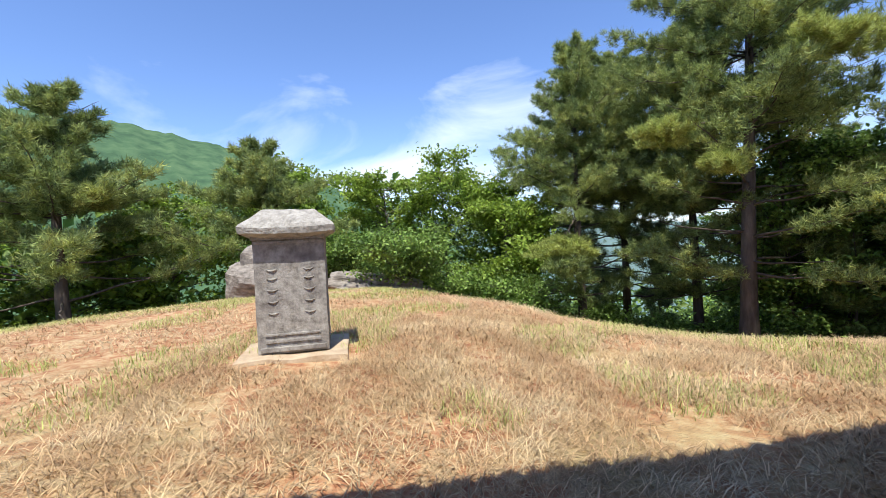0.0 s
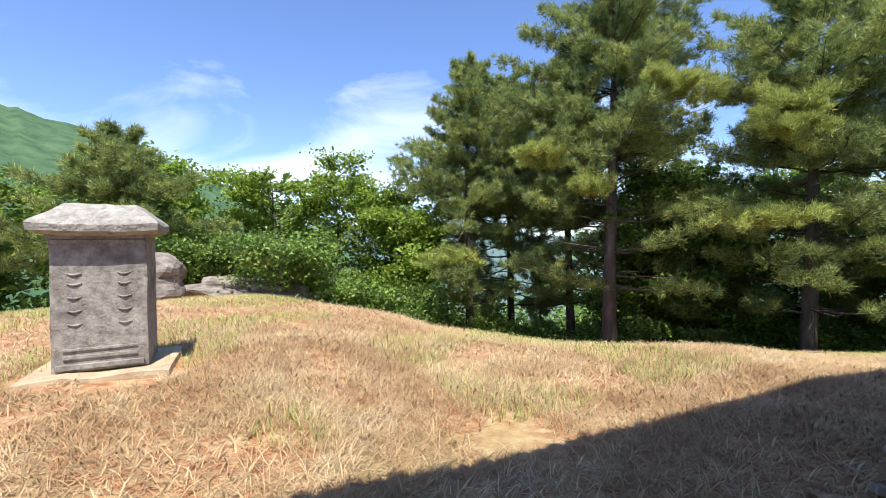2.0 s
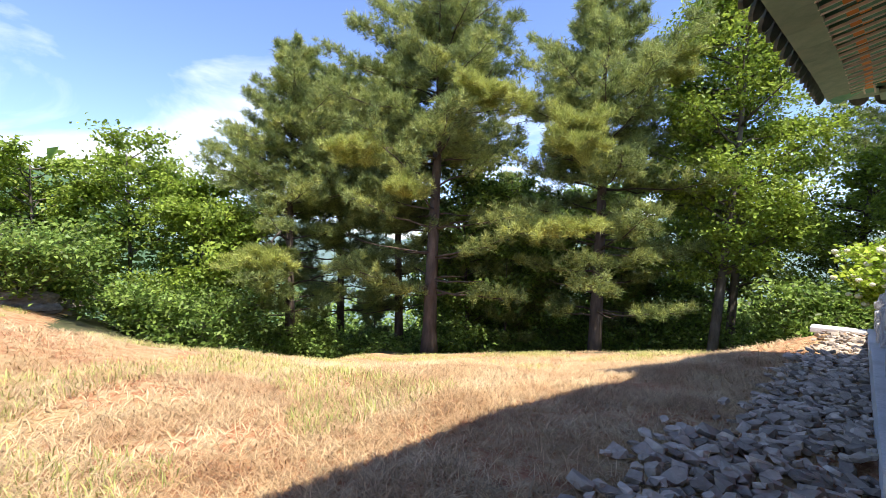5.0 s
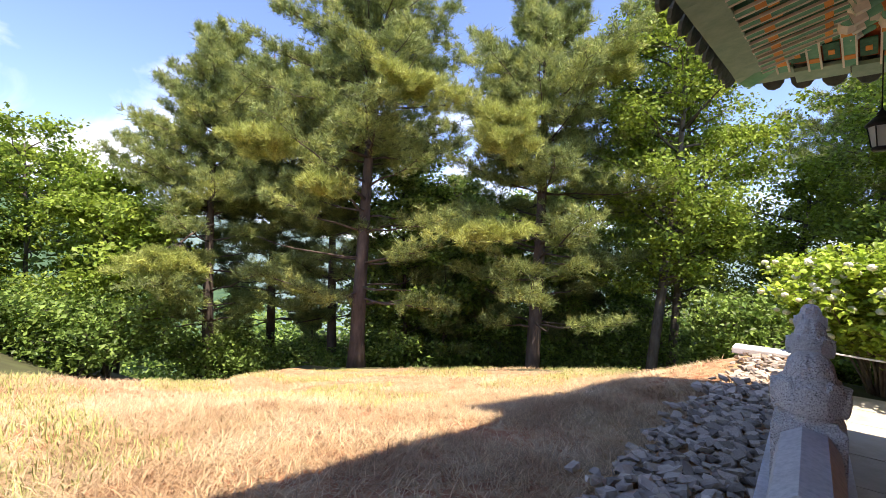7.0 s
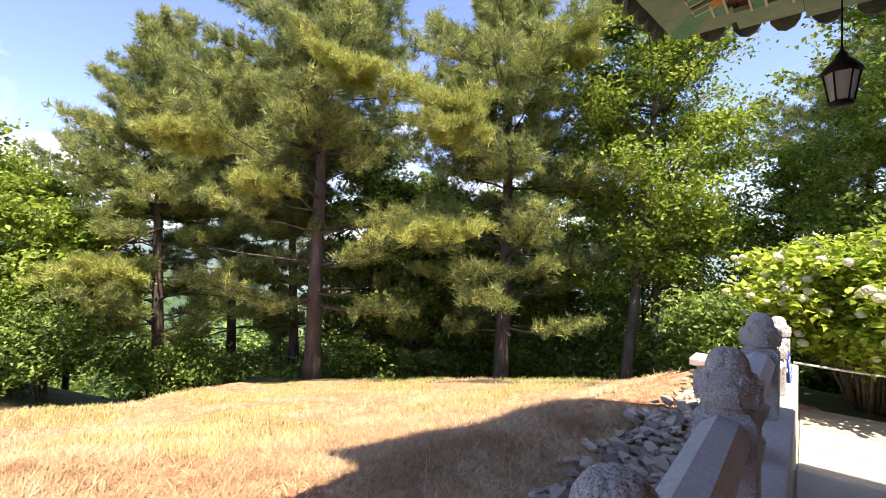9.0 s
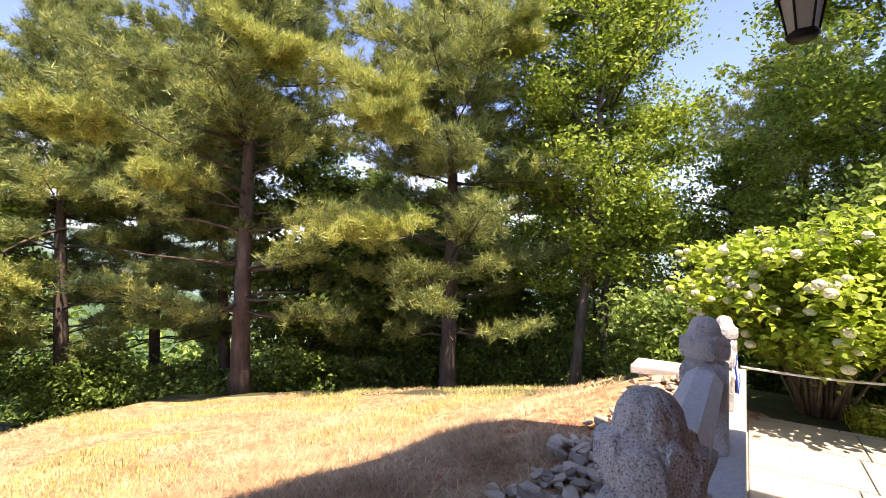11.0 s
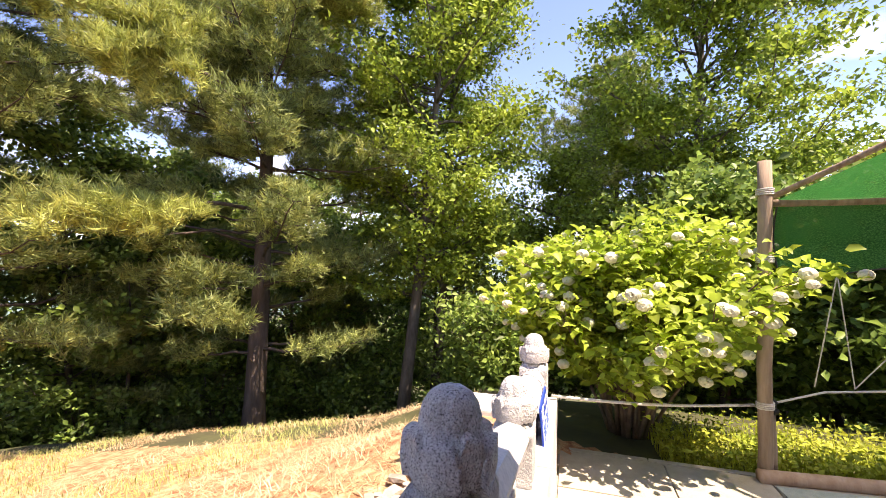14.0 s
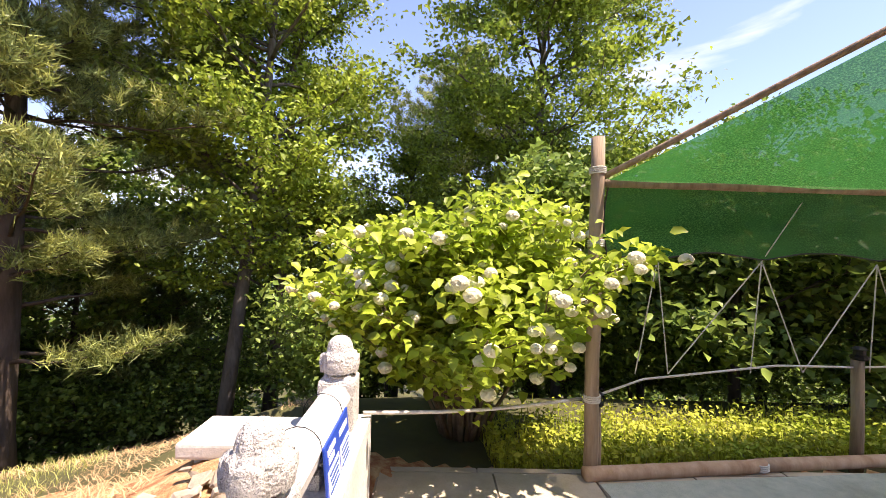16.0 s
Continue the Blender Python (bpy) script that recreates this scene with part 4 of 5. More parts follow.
for x, y, h, sp, seed in ((9.6, 6.8, 3.8, 1.6, 61), (10.6, 4.6, 3.2, 1.6, 62), (12.4, 6.6, 4.6, 1.9, 63), (11.2, 2.6, 3.0, 1.6, 64), (13.2, 3.5, 3.6, 2.0, 65), (12.0, 0.8, 3.2, 1.8, 66)):
    broadleaf(x, y, h, sp, seed, "shaded green broadleaf tree behind the shade net", 15000, 0.13, LEAVES, low=0.08, trunk_r=0.08)


# the wooded slope farther down
def build_far_woods():
    rng = np.random.default_rng(31)
    cs = []
    for k in range(260):
        b = radians(rng.uniform(-118, 115))
        r = rng.uniform(19, 58)
        x, y = -r * math.sin(b), 2 + r * math.cos(b)
        h = rng.uniform(4.5, 7.5) - (0.8 if b > 0.9 else 0)
        h = min(h, 3.6) if b < -1.0 else h
        w = rng.uniform(1.4, 2.6)
        m = 330
        v = rng.normal(size=(m, 3))
        v /= np.linalg.norm(v, axis=1)[:, None]
        lump = 1 + 0.3 * np.sin(v[:, 0] * 5 + k) * np.cos(v[:, 2] * 6 + k)
        v *= (rng.random(m) ** 0.25 * lump)[:, None]
        z = gz(x, y)
        cs.append(np.stack([x + v[:, 0] * w, y + v[:, 1] * w, z + h * 0.55 + v[:, 2] * h * 0.48], -1))
    c = np.concatenate(cs)
    me = shared_mesh("far_woods", leaf_quads(c, 0.42, rng, up=0.8), LEAF_FACES, LEAVES)
    tagged(new("far_woods", me), "dense green woods on the slope below the hilltop", "woods", kind="stuff")


build_far_woods()


# ---------- snowball bush ----------
def build_bush():
    x, y = 6.22, 5.72
    rng = random.Random(9)
    nrg = np.random.default_rng(9)
    z0 = gz(x, y) - 0.03
    ob = empty_at("snowball_bush", x, y, z0, 0, "large bright green bush with white snowball blossoms by the terrace", "bush")
    ob.scale = (1.1, 1.1, 1.0)
    stems, ends = [], []
    for k in range(46):
        az = rng.uniform(0, 6.28)
        tilt = rng.uniform(0.1, 1.0)
        ln = rng.uniform(1.5, 2.35) * (1 - 0.22 * tilt)
        b = (0.16 * math.cos(az), 0.16 * math.sin(az), 0)
        pts = []
        for i in range(7):
            f = i / 6
            r = 1.25 * tilt * f ** 1.25
            pts.append((b[0] + r * math.cos(az + 0.2 * f), b[1] + r * math.sin(az + 0.2 * f), ln * (f - 0.14 * tilt * f * f)))
        stems.append(tube(pts, [0.017 * (1 - 0.75 * i / 6) for i in range(7)], 6))
        ends += pts[3:]
        for t in range(5):
            q = pts[rng.choice((3, 4, 5))]
            a2 = az + rng.uniform(-1.6, 1.6)
            ln2 = rng.uniform(0.25, 0.5)
            sp = [(q[0] + ln2 * g * math.cos(a2), q[1] + ln2 * g * math.sin(a2), q[2] + ln2 * 0.55 * g) for g in (0, 0.5, 1)]
            stems.append(tube(sp, [0.006, 0.005, 0.003], 4, False))
            ends += [sp[1], sp[2], sp[2]]
    child("stemwork", tubes_mesh("stemwork", stems, TWIG), ob)["kind"] = "stuff"
    ends = np.array(ends)
    pick = nrg.integers(0, len(ends), 17000)
    c = ends[pick] + nrg.normal(size=(17000, 3)) * np.array([0.085, 0.085, 0.075])
    c = c[c[:, 2] > 0.45]
    child("foliage", shared_mesh("foliage", broad_leaves(c, 0.082, nrg), BROAD_FACES, BUSH_LEAVES), ob)
    ball = []
    for k in range(3):
        bm = bmesh.new()
        bmesh.ops.create_icosphere(bm, subdivisions=3, radius=0.039)
        for vv in bm.verts:
            vv.co *= 1 + 0.16 * noise.noise(vv.co * 70 + Vector((k * 9, 0, 0)))
        ball.append(bm_mesh("blossom", bm, BLOSSOM))
    tips = [Vector(e) for e in ends if e[2] > 0.7]
    used = []
    tries = 0
    while len(used) < 200 and tries < 4000:
        tries += 1
        e = tips[rng.randrange(len(tips))]
        if (Vector((e.x, e.y)).length < 0.75 and e.z < 1.7) or (rng.random() < 0.5 and e.x > 0.3 and e.y > 0.3):
            continue
        q = e + Vector((e.x, e.y, 0)).normalized() * 0.12 + Vector((rng.uniform(-0.08, 0.08), rng.uniform(-0.08, 0.08), rng.uniform(-0.05, 0.08)))
        if any((q - o).length < 0.085 for o in used):
            continue
        used.append(q)
        s = rng.uniform(0.75, 1.25)
        child("blossom", ball[rng.randrange(3)], ob, Matrix.Translation(q) @ Matrix.Diagonal((s, s, s * 0.9, 1)))


build_bush()


# ---------- shade net, poles and ropes ----------
def pole_thing(name, p0, p1, r, material, label, category, bands=(), group=""):
    p0, p1 = Vector(p0), Vector(p1)
    ob = empty_at(name, *p0, 0, label, category, group)
    d = p1 - p0
    pts = [d * (i / 8) + Vector((0.1 * r * math.sin(i * 1.7), 0.1 * r * math.cos(i * 2.3), 0)) for i in range(9)]
    v, f = tube(pts, [r * (1.04 - 0.08 * i / 8) for i in range(9)], 14)
    child("shaft", mesh_from("shaft", v, f, material, True), ob)
    for b in bands:
        c = d * b
        turns = []
        for i in range(49):
            an = i / 48 * 6.283 * 4
            turns.append(c + Vector((math.cos(an) * r * 1.13, math.sin(an) * r * 1.13, (i / 48 - 0.5) * 0.05)))
        v, f = tube(turns, [0.006] * 49, 5)
        child("lashing", mesh_from("lashing", v, f, ROPE, True), ob, None, "pale rope lashing")
    return ob


PX, PY = 6.22, 4.52
pole_thing("tent_pole", (PX, PY, -0.10), (PX - 0.03, PY - 0.01, 2.29), 0.047, POLE, "weathered upright wooden pole lashed with pale rope", "pole", (0.905, 0.70, 0.26))
E0 = Vector((PX, PY, 0))
ALONG = Vector((0.80, -0.60, 0)).normalized()
pole_thing("log_edging", E0 + ALONG * -0.07 + Vector((-0.03, -0.05, 0.03)), E0 + ALONG * 1.25 + Vector((0, -0.05, 0.035)), 0.048, LOG, "peeled log laid along the edge of the floor", "log", (0.97,), "edging logs")
pole_thing("log_edging", E0 + ALONG * 1.22 + Vector((0.0, -0.04, 0.035)), E0 + ALONG * 3.6 + Vector((0, -0.05, 0.04)), 0.045, LOG, "peeled log laid along the edge of the floor", "log", (), "edging logs")
pole_thing("cross_log", E0 + ALONG * -0.02 + Vector((0, 0, 1.985)), E0 + ALONG * 3.6 + Vector((0, 0, 2.04)), 0.026, POLE, "thin horizontal log carrying the shade net", "log")
EDGE_TOP = Vector((6.62, 1.7, 3.30))
pole_thing("sloping_log", E0 + Vector((0, -0.03, 2.02)), EDGE_TOP, 0.02, POLE, "thin sloping log along the shade net's upper edge", "log")


def fence_stake(k, h):
    c = E0 + ALONG * k + Vector((0.02, 0.05, -0.1))
    ob = empty_at("fence_stake", *c, 0, "short wooden stake with a dark solar lamp cap", "stake", "stakes")
    v, f = tube([(0, 0, 0), (0.01, 0, h * 0.5), (0, 0.01, h)], [0.042, 0.04, 0.04], 12)
    child("shaft", mesh_from("shaft", v, f, POLE, True), ob)
    v, f = revolve([(0.045, h), (0.055, h + 0.01), (0.055, h + 0.03), (0.038, h + 0.035), (0.038, h + 0.075), (0.052, h + 0.08), (0.03, h + 0.1)], 12)
    child("cap", mesh_from("cap", v, f, IRON, False), ob, None, "dark ribbed lamp cap")


fence_stake(0.07, 0.55)
fence_stake(2.15, 0.86)


def build_net():
    ob = new("shade_net")
    tagged(ob, "green woven shade net canopy hung from logs", "net")
    grid = 28
    verts, faces = [], []
    for i in range(grid + 1):
        u = i / grid
        for j in range(grid + 1):
            w = j / grid
            a = E0 + ALONG * (0.06 + 3.5 * u) + Vector((0, 0, 2.0 + 0.03 * u))
            b = (E0 + Vector((0.03, 0, 2.02))).lerp(EDGE_TOP, w) - (E0 + Vector((0.03, 0, 2.02)))
            p = a + b
            p.z -= 0.10 * math.sin(math.pi * u) * math.sin(math.pi * w) + 0.012 * math.sin(17 * u + 5 * w)
            verts.append(p)
    for i in range(grid):
        for j in range(grid):
            k = i * (grid + 1) + j
            faces.append((k, k + 1, k + grid + 2, k + grid + 1))
    child("canopy", mesh_from("canopy", verts, faces, NET, True), ob)
    verts, faces = [], []
    hooks = (0.0, 0.107, 0.34, 0.614, 0.87)
    for i in range(61):
        u = i / 60
        scallop = min(abs(u - h) for h in hooks)
        low = 1.47 + 0.05 * min(1, scallop / 0.10) + 0.03 * u
        for j in range(15):
            w = j / 14
            p = E0 + ALONG * (0.08 + 3.45 * u) + Vector((0, 0, 1.985 + 0.03 * u + (low - 1.985) * w))
            p += Vector((0.6, 0.8, 0)) * (0.05 * math.sin(math.pi * w) + 0.012 * math.sin(23 * u + 4 * w))
            verts.append(p)
    for i in range(60):
        for j in range(14):
            k = i * 15 + j
            faces.append((k, k + 1, k + 16, k + 15))
    child("curtain", mesh_from("curtain", verts, faces, NET, True), ob)
    hem = [verts[i * 15 + 14] for i in range(61)]
    v, f = tube(hem, [0.006] * 61, 5)
    child("hem", mesh_from("hem", v, f, ROPE_DARK, True), ob, None, "dark cord along the lower hem")
    v, f = tube([verts[j] for j in range(15)], [0.007] * 15, 5)
    child("hem", mesh_from("hem", v, f, ROPE_DARK, True), ob, None, "dark cord along the side hem")


build_net()


def cord(name, pts, r, label, material=None, sag=0.0):
    out = []
    for a, b in zip(pts, pts[1:]):
        a, b = Vector(a), Vector(b)
        for i in range(10):
            f = i / 10
            out.append(a.lerp(b, f) - Vector((0, 0, sag * math.sin(math.pi * f))))
    out.append(Vector(pts[-1]))
    v, f = tube(out, [r] * len(out), 6)
    return tagged(new(name, mesh_from(name, v, f, material or ROPE, True)), label, "rope", "ropes")


def along(k, z, off=0.0):
    p = E0 + ALONG * k
    return (p.x + 0.6 * off, p.y + 0.8 * off, z)


d_end = rail(0.1, 0.12, 0.56)
cord("rope", [d_end, along(-0.05, 0.50, 0.05)], 0.011, "pale rope from the end post to the pole", sag=0.03)
cord("rope", [along(0.0, 0.50, 0.05), along(0.42, 0.62, 0.08), along(1.45, 0.72, 0.05), along(2.13, 0.70, 0.06)], 0.008, "pale rope from the pole to the stake")
cord("rope", [along(2.13, 0.70, 0.06), along(3.6, 0.72, 0.05)], 0.008, "pale rope between stakes")
for a, b in ((0.45, 0.35), (0.45, 0.60), (1.25, 0.60), (1.25, 1.25), (1.25, 1.68), (2.2, 1.68), (2.2, 2.25), (2.2, 2.6)):
    cord("guy_line", [along(a * 1.0, 1.48, 0.0), along(b, 0.66, 0.07)], 0.0045, "thin pale guy line from the net to the rope")
cord("guy_line", [along(1.62, 1.97, 0.02), along(1.25, 1.48, 0.0)], 0.004, "thin pale guy line across the net")

# green floor mat on the terrace, laid in strips
mat_thing = tagged(new("floor_mat"), "worn grey-green mat laid in strips on the terrace floor", "mat")
for k in range(4):
    bm = bmesh.new()
    c = E0 + ALONG * 2.05 + Vector((-0.60, -0.80, 0)) * (0.42 + 0.56 * k)
    box(bm, c.x, c.y, 0.003 + 0.001 * (k % 2), 4.1, 0.552, 0.010, 0.002, math.degrees(math.atan2(ALONG.y, ALONG.x)) + (0.25 if k % 2 else -0.2))
    part("strip", bm, MAT_GREEN, mat_thing)


# ---------- sign on the end rail ----------
def build_sign():
    p = rail(-0.50, 0.105, 0.61)
    ob = new("notice_board")
    ob.matrix_basis = Matrix.Translation(p) @ pose(0, 0, 0, 0, 0, RAIL_DEG) @ pose(0, 0, 0, -6, 0, 0)
    tagged(ob, "small blue and white notice board tied to the rail with wire", "sign")
    bm = bmesh.new()
    box(bm, 0, 0, 0, 0.44, 0.010, 0.25, 0.003)
    part("board", bm, SIGN_BLUE, ob)
    for x, w in ((-0.105, 0.19), (0.11, 0.19)):
        bm = bmesh.new()
        box(bm, x, -0.0065, -0.045, w, 0.003, 0.125, 0)
        panel = part("panel", bm, SIGN_WHITE, ob, "white text panel")
        for i in range(5):
            bm = bmesh.new()
            box(bm, x - 0.008 * (i % 2), -0.0095, 0.0 - 0.022 * i, w * (0.8 - 0.1 * (i % 3)), 0.003, 0.008, 0)
            part("text_bar", bm, P_BLUE, panel)
    for x, w, z in ((-0.12, 0.13, 0.085), (-0.13, 0.09, 0.05), (0.10, 0.16, 0.075)):
        bm = bmesh.new()
        box(bm, x, -0.0065, z, w, 0.003, 0.022, 0)
        part("text_bar", bm, SIGN_WHITE, ob)
    for x in (-0.19, 0.19):
        ring = [(x, 0.105 + 0.093 * math.cos(a * 0.3927), 0.115 + 0.093 * math.sin(a * 0.3927)) for a in range(17)]
        v, f = tube(ring, [0.002] * 17, 5)
        child("wire", mesh_from("wire", v, f, IRON, True), ob, None, "thin dark tie wire")


# ---------- temple eave ----------
def build_eave():
    """The corner of the hall's roof: edge boards, tiles, rafters and the hall's wall behind."""
    ob = new("temple_hall")
    tagged(ob, "temple hall with tiled upturned eaves and painted rafters", "building")
    tip = Vector((2.9, 3.96, 3.19))
    back = Vector((-RU.x - 0.08 * RN.x, -RU.y - 0.08 * RN.y, 0)).normalized()
    side = Vector((RN.x, RN.y, 0))

    def eave_pt(which, k):
        """k metres from the tip along an eave edge, sinking from the upturned corner."""
        d = back if which == 0 else side
        z = -0.32 * (1 - math.exp(-k / 1.6))
        return tip + d * k + Vector((0, 0, z)) + ((side if which == 0 else back) * (0.16 * (1 - math.exp(-k / 1.3))))

    length = (14.0, 7.5)
    for w in (0, 1):
        inn = side if w == 0 else back
        steps = 40
        pts = [eave_pt(w, length[w] * (i / steps) ** 1.4) for i in range(steps + 1)]
        run = back if w == 0 else side

        def bar(name, k, off, half, reach0, reach1, z0, z1, tall, material, label=""):
            """A squared bar under the eave, running inwards at k along the edge."""
            q = eave_pt(w, k)
            verts = []
            for rch, zz in ((reach0, z0), (reach1, z1)):
                for du, dz in ((-half, 0), (half, 0), (half, tall), (-half, tall)):
                    verts.append(q + inn * rch + run * (off + du) + Vector((0, 0, zz + dz)))
            return child(name, mesh_from(name, verts, [(0, 3, 2, 1), (4, 5, 6, 7), (0, 1, 5, 4), (1, 2, 6, 5), (2, 3, 7, 6), (3, 0, 4, 7)], material), ob, None, label)

        # wide edge planks, end to end under the tiles
        k = 0.0
        while k < length[w] - 0.4:
            bar("edge_plank", k, 0.17, 0.164, -0.05, 0.13, -0.03, 0.0, 0.03, EAVE_PLANK)
            k += 0.34
        # soffit between the flying rafters, and the inner soffit
        verts, faces = [], []
        for q in pts:
            verts += [q + inn * 0.11 + Vector((0, 0, 0.075)), q + inn * 0.64 + Vector((0, 0, 0.20)), q + inn * 2.3 + Vector((0, 0, 0.86))]
        for i in range(steps):
            faces += [(3 * i, 3 * i + 1, 3 * i + 4, 3 * i + 3), (3 * i + 1, 3 * i + 2, 3 * i + 5, 3 * i + 4)]
        child("soffit", mesh_from("soffit", verts, faces, P_RED), ob, None, "dull red soffit between the rafters")
        # long rails that carry the rafters
        for reach, up, r, mt in ((0.64, 0.15, 0.04, P_WHITE), (1.7, 0.46, 0.07, P_GREEN)):
            v, f = tube([q + inn * reach + Vector((0, 0, up)) for q in pts], [r] * len(pts), 6)
            child("painted_rail", mesh_from("painted_rail", v, f, mt), ob)
        k = 0.08
        while k < length[w] - 0.2:
            near = k < 4.5
            # flying rafter: green, white-edged, with a flower on its end
            bar("flying_rafter", k, 0.0, 0.036, 0.125, 0.62, 0.01, 0.125, 0.08, P_GREEN)
            if near:
                for sgn in (-1, 1):
                    bar("white_edge", k, sgn * 0.037, 0.006, 0.122, 0.61, 0.002, 0.117, 0.018, P_WHITE)
                bar("orange_band", k, 0.0, 0.038, 0.22, 0.27, 0.026, 0.038, 0.03, P_ORANGE)
                bar("orange_band", k, 0.0, 0.038, 0.50, 0.54, 0.090, 0.100, 0.03, P_ORANGE)
                bar("rafter_end", k, 0.0, 0.031, 0.114, 0.124, 0.016, 0.016, 0.066, P_WHITE)
                bar("end_flower", k, 0.0, 0.020, 0.106, 0.115, 0.028, 0.028, 0.040, P_ORANGE)
                bar("painted_panel", k, 0.10, 0.046, 0.20, 0.40, 0.038, 0.085, 0.012, P_DARKGREEN)
                bar("panel_dot", k, 0.10, 0.018, 0.27, 0.32, 0.048, 0.060, 0.012, P_ORANGE)
            # round rafter farther in
            q = eave_pt(w, k)
            fan = run * (0.55 * math.exp(-k / 0.9))
            c0 = q + inn * 0.62 + Vector((0, 0, 0.10))
            c1 = q + inn * 2.25 + fan + Vector((0, 0, 0.74))
            v, f = tube([c0, c0.lerp(c1, 0.5), c1], [0.052, 0.054, 0.056], 8)
            child("rafter", mesh_from("rafter", v, f, P_GREEN, True), ob)
            if near:
                for t, mt, rr in ((0.0, P_WHITE, 0.056), (0.08, P_ORANGE, 0.057), (0.16, P_WHITE, 0.057), (0.22, P_DARKGREEN, 0.057), (0.34, P_ORANGE, 0.057), (0.40, P_WHITE, 0.057)):
                    v, f = tube([c0.lerp(c1, t), c0.lerp(c1, t + 0.04)], [rr, rr], 8)
                    child("band", mesh_from("band", v, f, mt), ob)
            # roof tiles: a capped ridge tile and the drooping pan tile beside it
            t0 = q + Vector((0, 0, 0.08)) - inn * 0.10
            v, f = tube([t0, t0 + inn * 0.5 + Vector((0, 0, 0.16))], [0.062, 0.062], 10)
            child("tile_end", mesh_from("tile_end", v, f, TILE, True), ob)
            t1 = eave_pt(w, k + 0.10) - inn * 0.09 + Vector((0, 0, 0.015))
            verts = []
            for i in range(7):
                an = math.pi * i / 6
                verts.append(t1 + run * (0.085 * math.cos(an)) + Vector((0, 0, 0.045 - 0.115 * math.sin(an) ** 0.8)) - inn * (0.05 * math.sin(an)))
            verts += [v_ + inn * 0.022 for v_ in verts[:7]]
            faces = [tuple(range(7)), tuple(range(13, 6, -1))] + [(i, i + 7, i + 8, i + 1) for i in range(6)] + [(0, 6, 13, 7)]
            child("tile_lip", mesh_from("tile_lip", verts, faces, TILE), ob)
            v, f = tube([t1 + Vector((0, 0, 0.085)), t1 + inn * 0.5 + Vector((0, 0, 0.23))], [0.05, 0.05], 8)
            child("tile_pan", mesh_from("tile_pan", v, f, TILE, True), ob)
            k += 0.20
    # corner rafter
    bm_v, bm_f = tube([tip + Vector((0, 0, 0.02)), tip + back * 1.9 + side * 1.9 + Vector((0, 0, 0.45))], [0.09, 0.12], 8)
    child("corner_rafter", mesh_from("corner_rafter", bm_v, bm_f, P_GREEN, True), ob)
    # roof skin
    ridge = [tip + side * 4.2 + back * 4.2 + Vector((0, 0, 2.6)), tip + side * 4.2 + back * 14 + Vector((0, 0, 2.6))]
    e0 = [eave_pt(0, 14.0 * i / 20) + Vector((0, 0, 0.30)) for i in range(21)]
    e1 = [eave_pt(1, 7.5 * i / 12) + Vector((0, 0, 0.30)) for i in range(13)]
    verts = e0 + e1 + ridge
    faces = []
    for i in range(20):
        faces.append((i, 34 if i < 7 else 35, i + 1) if i != 7 else (7, 34, 35, 8))
    faces.append((7, 34, 35))
    for i in range(12):
        faces.append((21 + i, 22 + i, 34))
    child("roof", mesh_from("roof", verts, faces, TILE), ob, None, "dark tiled roof")
    # hall body
    c = rail(-6.6, 3.7)
    bm = bmesh.new()
    box(bm, c.x, c.y, 2.35, 9.6, 3.6, 4.1, 0, RAIL_DEG)
    part("hall_wall", bm, P_RED, ob, "dull red hall wall")
    return ob


build_sign()
build_eave()


# ---------- hanging lantern ----------
def build_lantern():
    x, y, z = 3.27, 3.14, 2.39
    ob = empty_at("hanging_lantern", x, y, z, 20, "black iron lantern with frosted panes hanging from the eave", "lamp")
    ob.scale = (0.88, 0.88, 0.88)
    frame_tubes = []
    n = 6
    for k in range(n):
        a = 2 * math.pi * k / n
        p0, p1 = (0.055 * math.cos(a), 0.055 * math.sin(a), 0.03), (0.085 * math.cos(a), 0.085 * math.sin(a), 0.20)
        frame_tubes.append(tube([p0, p1], [0.005, 0.005], 5))
        b = 2 * math.pi * (k + 1) / n
        p2, p3 = (0.085 * math.cos(b), 0.085 * math.sin(b), 0.20), (0.055 * math.cos(b), 0.055 * math.sin(b), 0.03)
        frame_tubes.append(tube([p0, p3], [0.006, 0.006], 5))
        frame_tubes.append(tube([p1, p2], [0.006, 0.006], 5))
        s = 0.94
        quad = [Vector((s * p[0], s * p[1], p[2])) for p in (p0, p3, p2, p1)]
        inner = [Vector((0.95 * v_.x, 0.95 * v_.y, v_.z)) for v_ in quad]
        child("pane", mesh_from("pane", quad + inner, [(0, 1, 2, 3), (7, 6, 5, 4), (0, 4, 5, 1), (1, 5, 6, 2), (2, 6, 7, 3), (3, 7, 4, 0)], FROST), ob, None, "frosted white pane")
    child("lantern_frame", tubes_mesh("lantern_frame", frame_tubes, IRON), ob)
    v, f = revolve([(0.045, 0.0), (0.062, 0.018), (0.058, 0.03), (0.03, 0.034)], 12)
    child("base", mesh_from("base", v, f, IRON, True), ob)
    v, f = revolve([(0.10, 0.20), (0.098, 0.215), (0.06, 0.26), (0.03, 0.29), (0.034, 0.30), (0.012, 0.33), (0.008, 0.35)], 12)
    child("lid", mesh_from("lid", v, f, IRON, True), ob)
    v, f = tube([(0, 0, 0.34), (0, 0, 1.9)], [0.005, 0.005], 5)
    child("chain", mesh_from("chain", v, f, IRON, True), ob)


build_lantern()


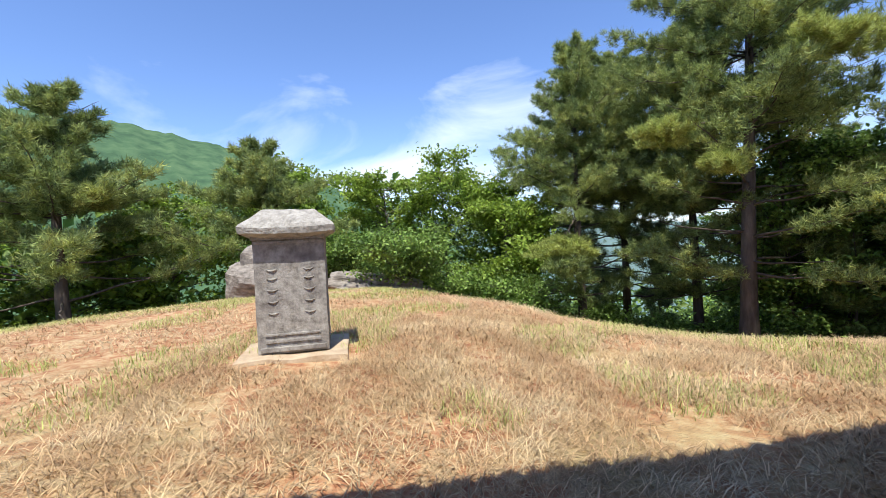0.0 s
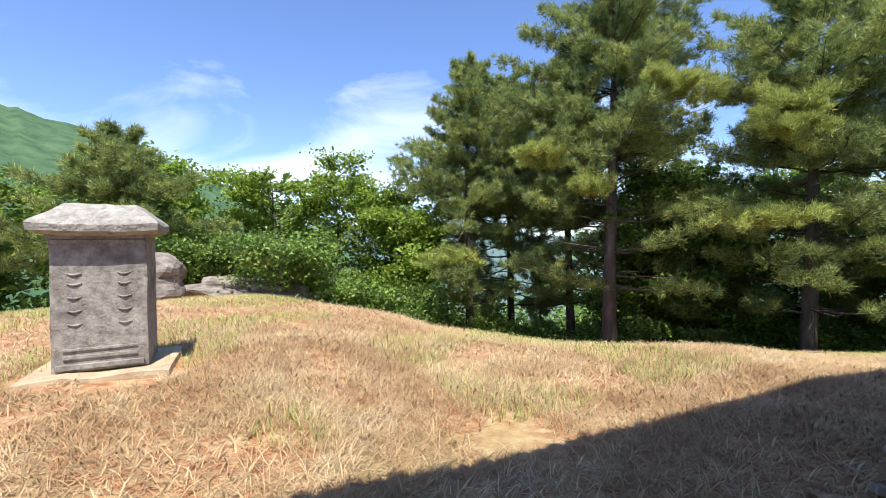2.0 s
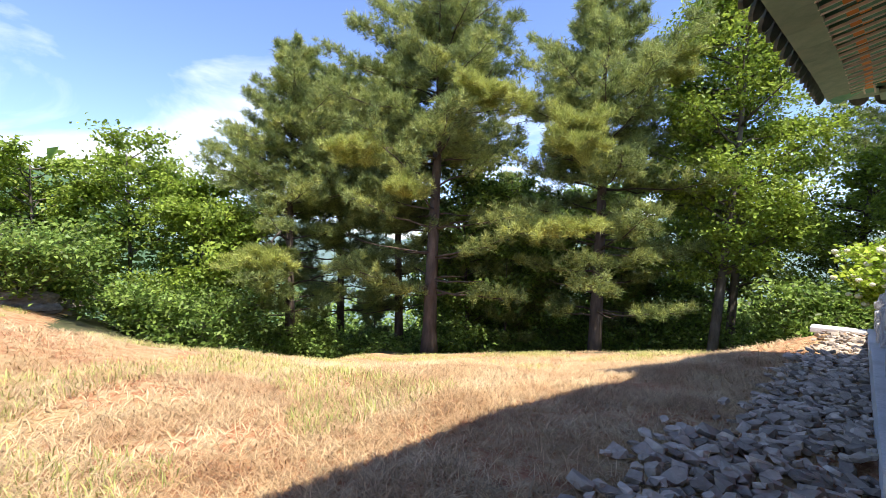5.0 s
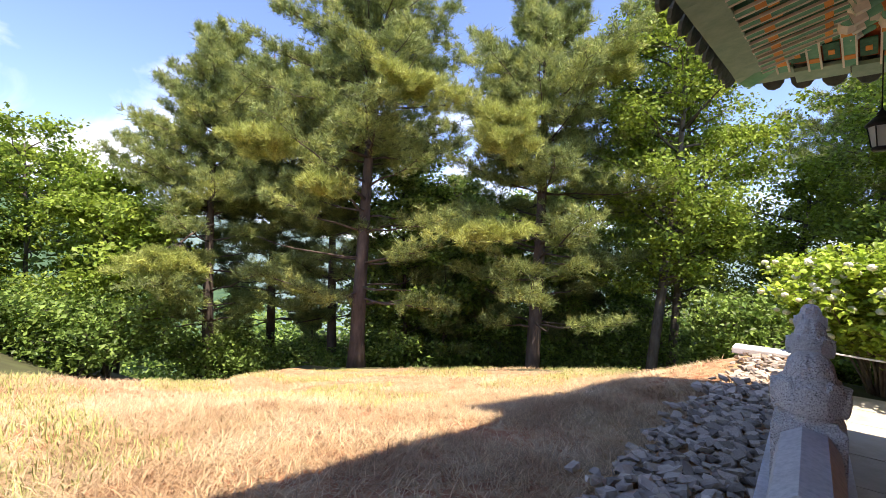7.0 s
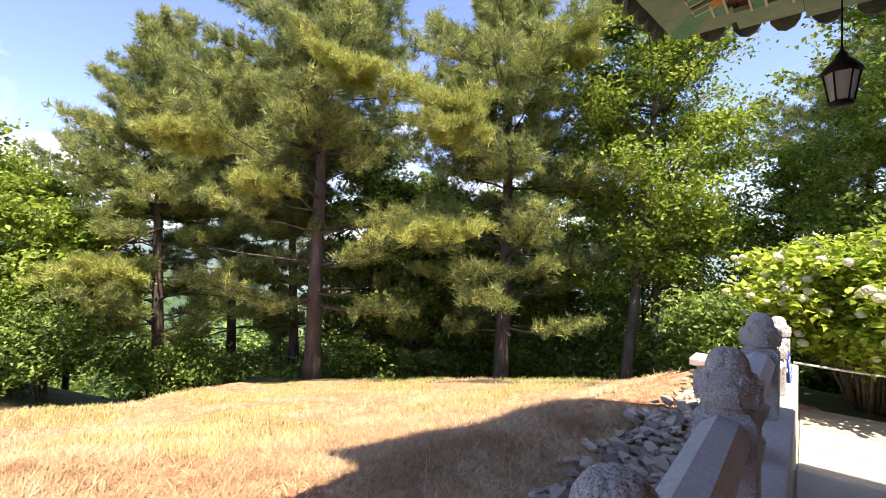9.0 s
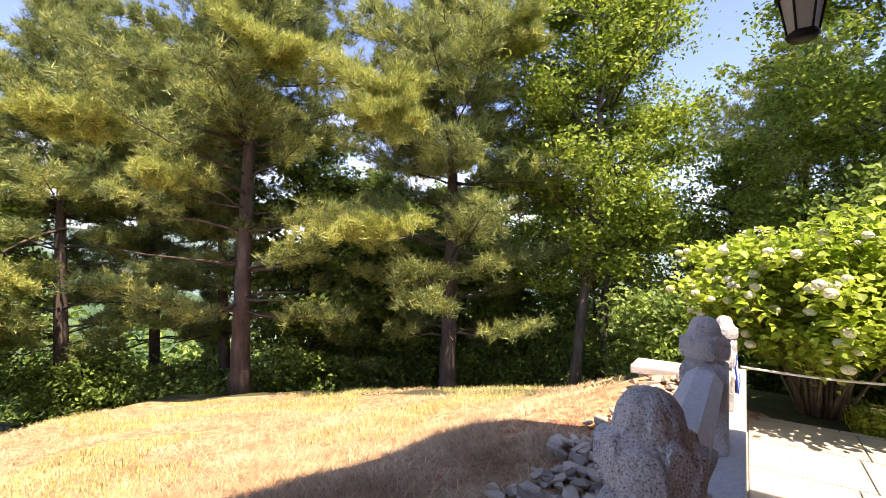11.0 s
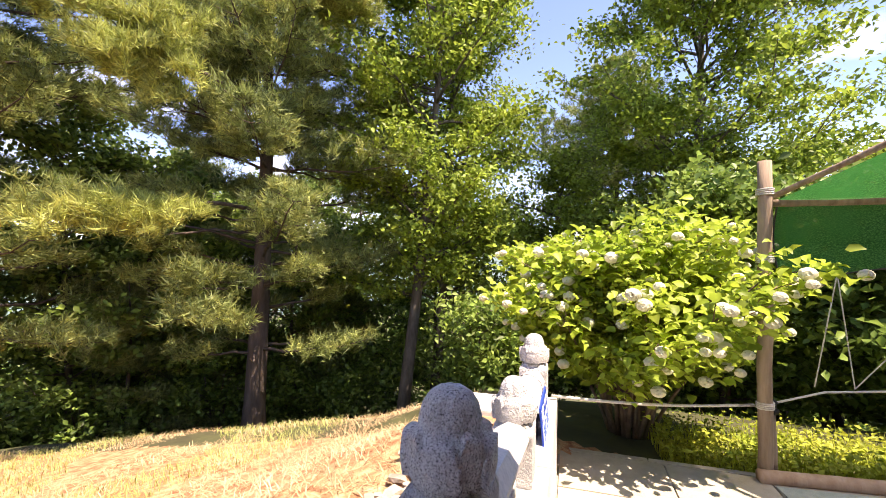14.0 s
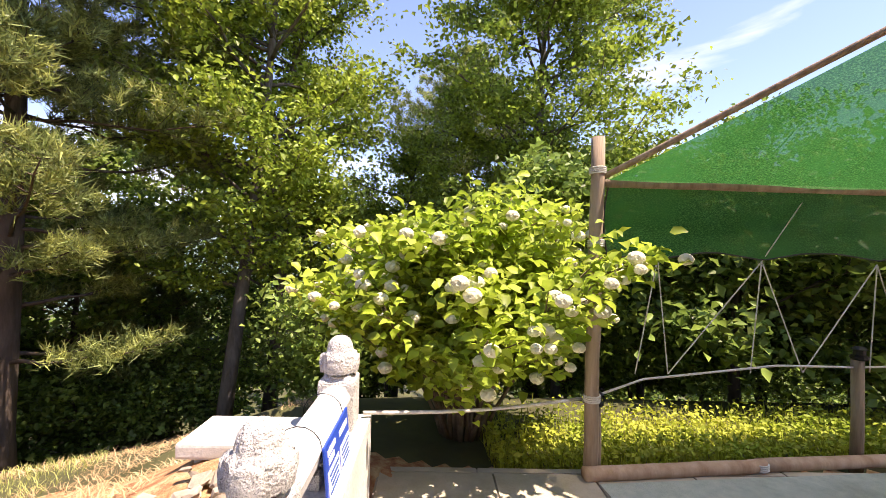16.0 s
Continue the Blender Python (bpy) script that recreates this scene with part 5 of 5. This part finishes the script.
# ---------- small growth, stones and pavers ----------
def near_lawn(rng, count):
    """The strip of lawn along the walk, from the stele to the retaining wall."""
    k = rng.uniform(-0.15, 1.0, count * 3)
    o = rng.normal(size=count * 3) * 1.35
    x, y = -5.0 + 7.9 * k - 0.45 * o, 0.2 + 4.3 * k + 0.89 * o
    n = (x - RD.x) * RN.x + (y - RD.y) * RN.y
    bare = np.array([noise.noise((a * 1.7, b * 1.7, 3.0)) for a, b in zip(x, y)])
    ok = (n < -0.72) & (np.hypot(x + 5.4, y - 0.22) > 0.55) & (bare + rng.uniform(-0.22, 0.22, len(x)) > -0.22)
    return x[ok][:count], y[ok][:count]


blades(130000, 1, lawn_region(0.6, (1.1, 7.0, -0.2)), (0.05, 0.13), (0.004, 0.008), (0.80, 0.999), STRAW, "dry_grass", "dry straw-coloured cut grass lying over red soil")
blades(140000, 6, near_lawn, (0.05, 0.15), (0.0022, 0.0048), (0.80, 0.99), STRAW, "cut_straw", "loose pale straw matted over the lawn by the hall")
blades(60000, 2, lawn_region(0.9, (0.75, 2.0, 0.06), near=2.3), (0.03, 0.12), (0.003, 0.007), (0.3, 0.93), GRASS, "green_grass", "thin green grass tufts among the straw")
build_gravel()


def weed_region(rng, count):
    k = rng.uniform(-0.6, 4.0, count)
    o = np.abs(rng.normal(size=count)) * 0.55 + 0.12
    return E0.x + ALONG.x * k + 0.6 * o, E0.y + ALONG.y * k + 0.8 * o


blades(7000, 4, weed_region, (0.06, 0.20), (0.005, 0.010), (0.1, 0.6), WEEDS, "weeds", "yellow-green weeds growing behind the log edging")
wrng = np.random.default_rng(12)
wx, wy = weed_region(wrng, 5200)
wc = np.stack([wx, wy, ground_z(wx, wy) + wrng.uniform(0.04, 0.2, len(wx))], -1)
tagged(new("weed_leaves", shared_mesh("weed_leaves", leaf_quads(wc, 0.05, wrng, up=1.0), LEAF_FACES, WEEDS)), "small yellow-green leaves of weeds behind the log edging", "weeds", kind="stuff")

rp = random.Random(4)
s = -1.85
while s < 0.55:
    ds = 0.6
    n = 0.17
    while n < 4.4:
        dn = rp.uniform(0.55, 0.8)
        slab_block("paver", s + 0.006, min(s + ds, 0.62) - 0.006, n + 0.006, n + dn - 0.006, -0.03, rp.uniform(-0.006, -0.003), PAVER, terrace, 0.006)
        n += dn
    s += ds
s = -4.26
while s < -1.9:
    n = 0.17
    while n < 2.2:
        slab_block("paver", s + 0.006, s + 0.6 - 0.006, n + 0.006, n + 0.66 - 0.006, 0.2, rp.uniform(0.246, 0.250), PAVER, terrace, 0.006)
        n += 0.66
    s += 0.6
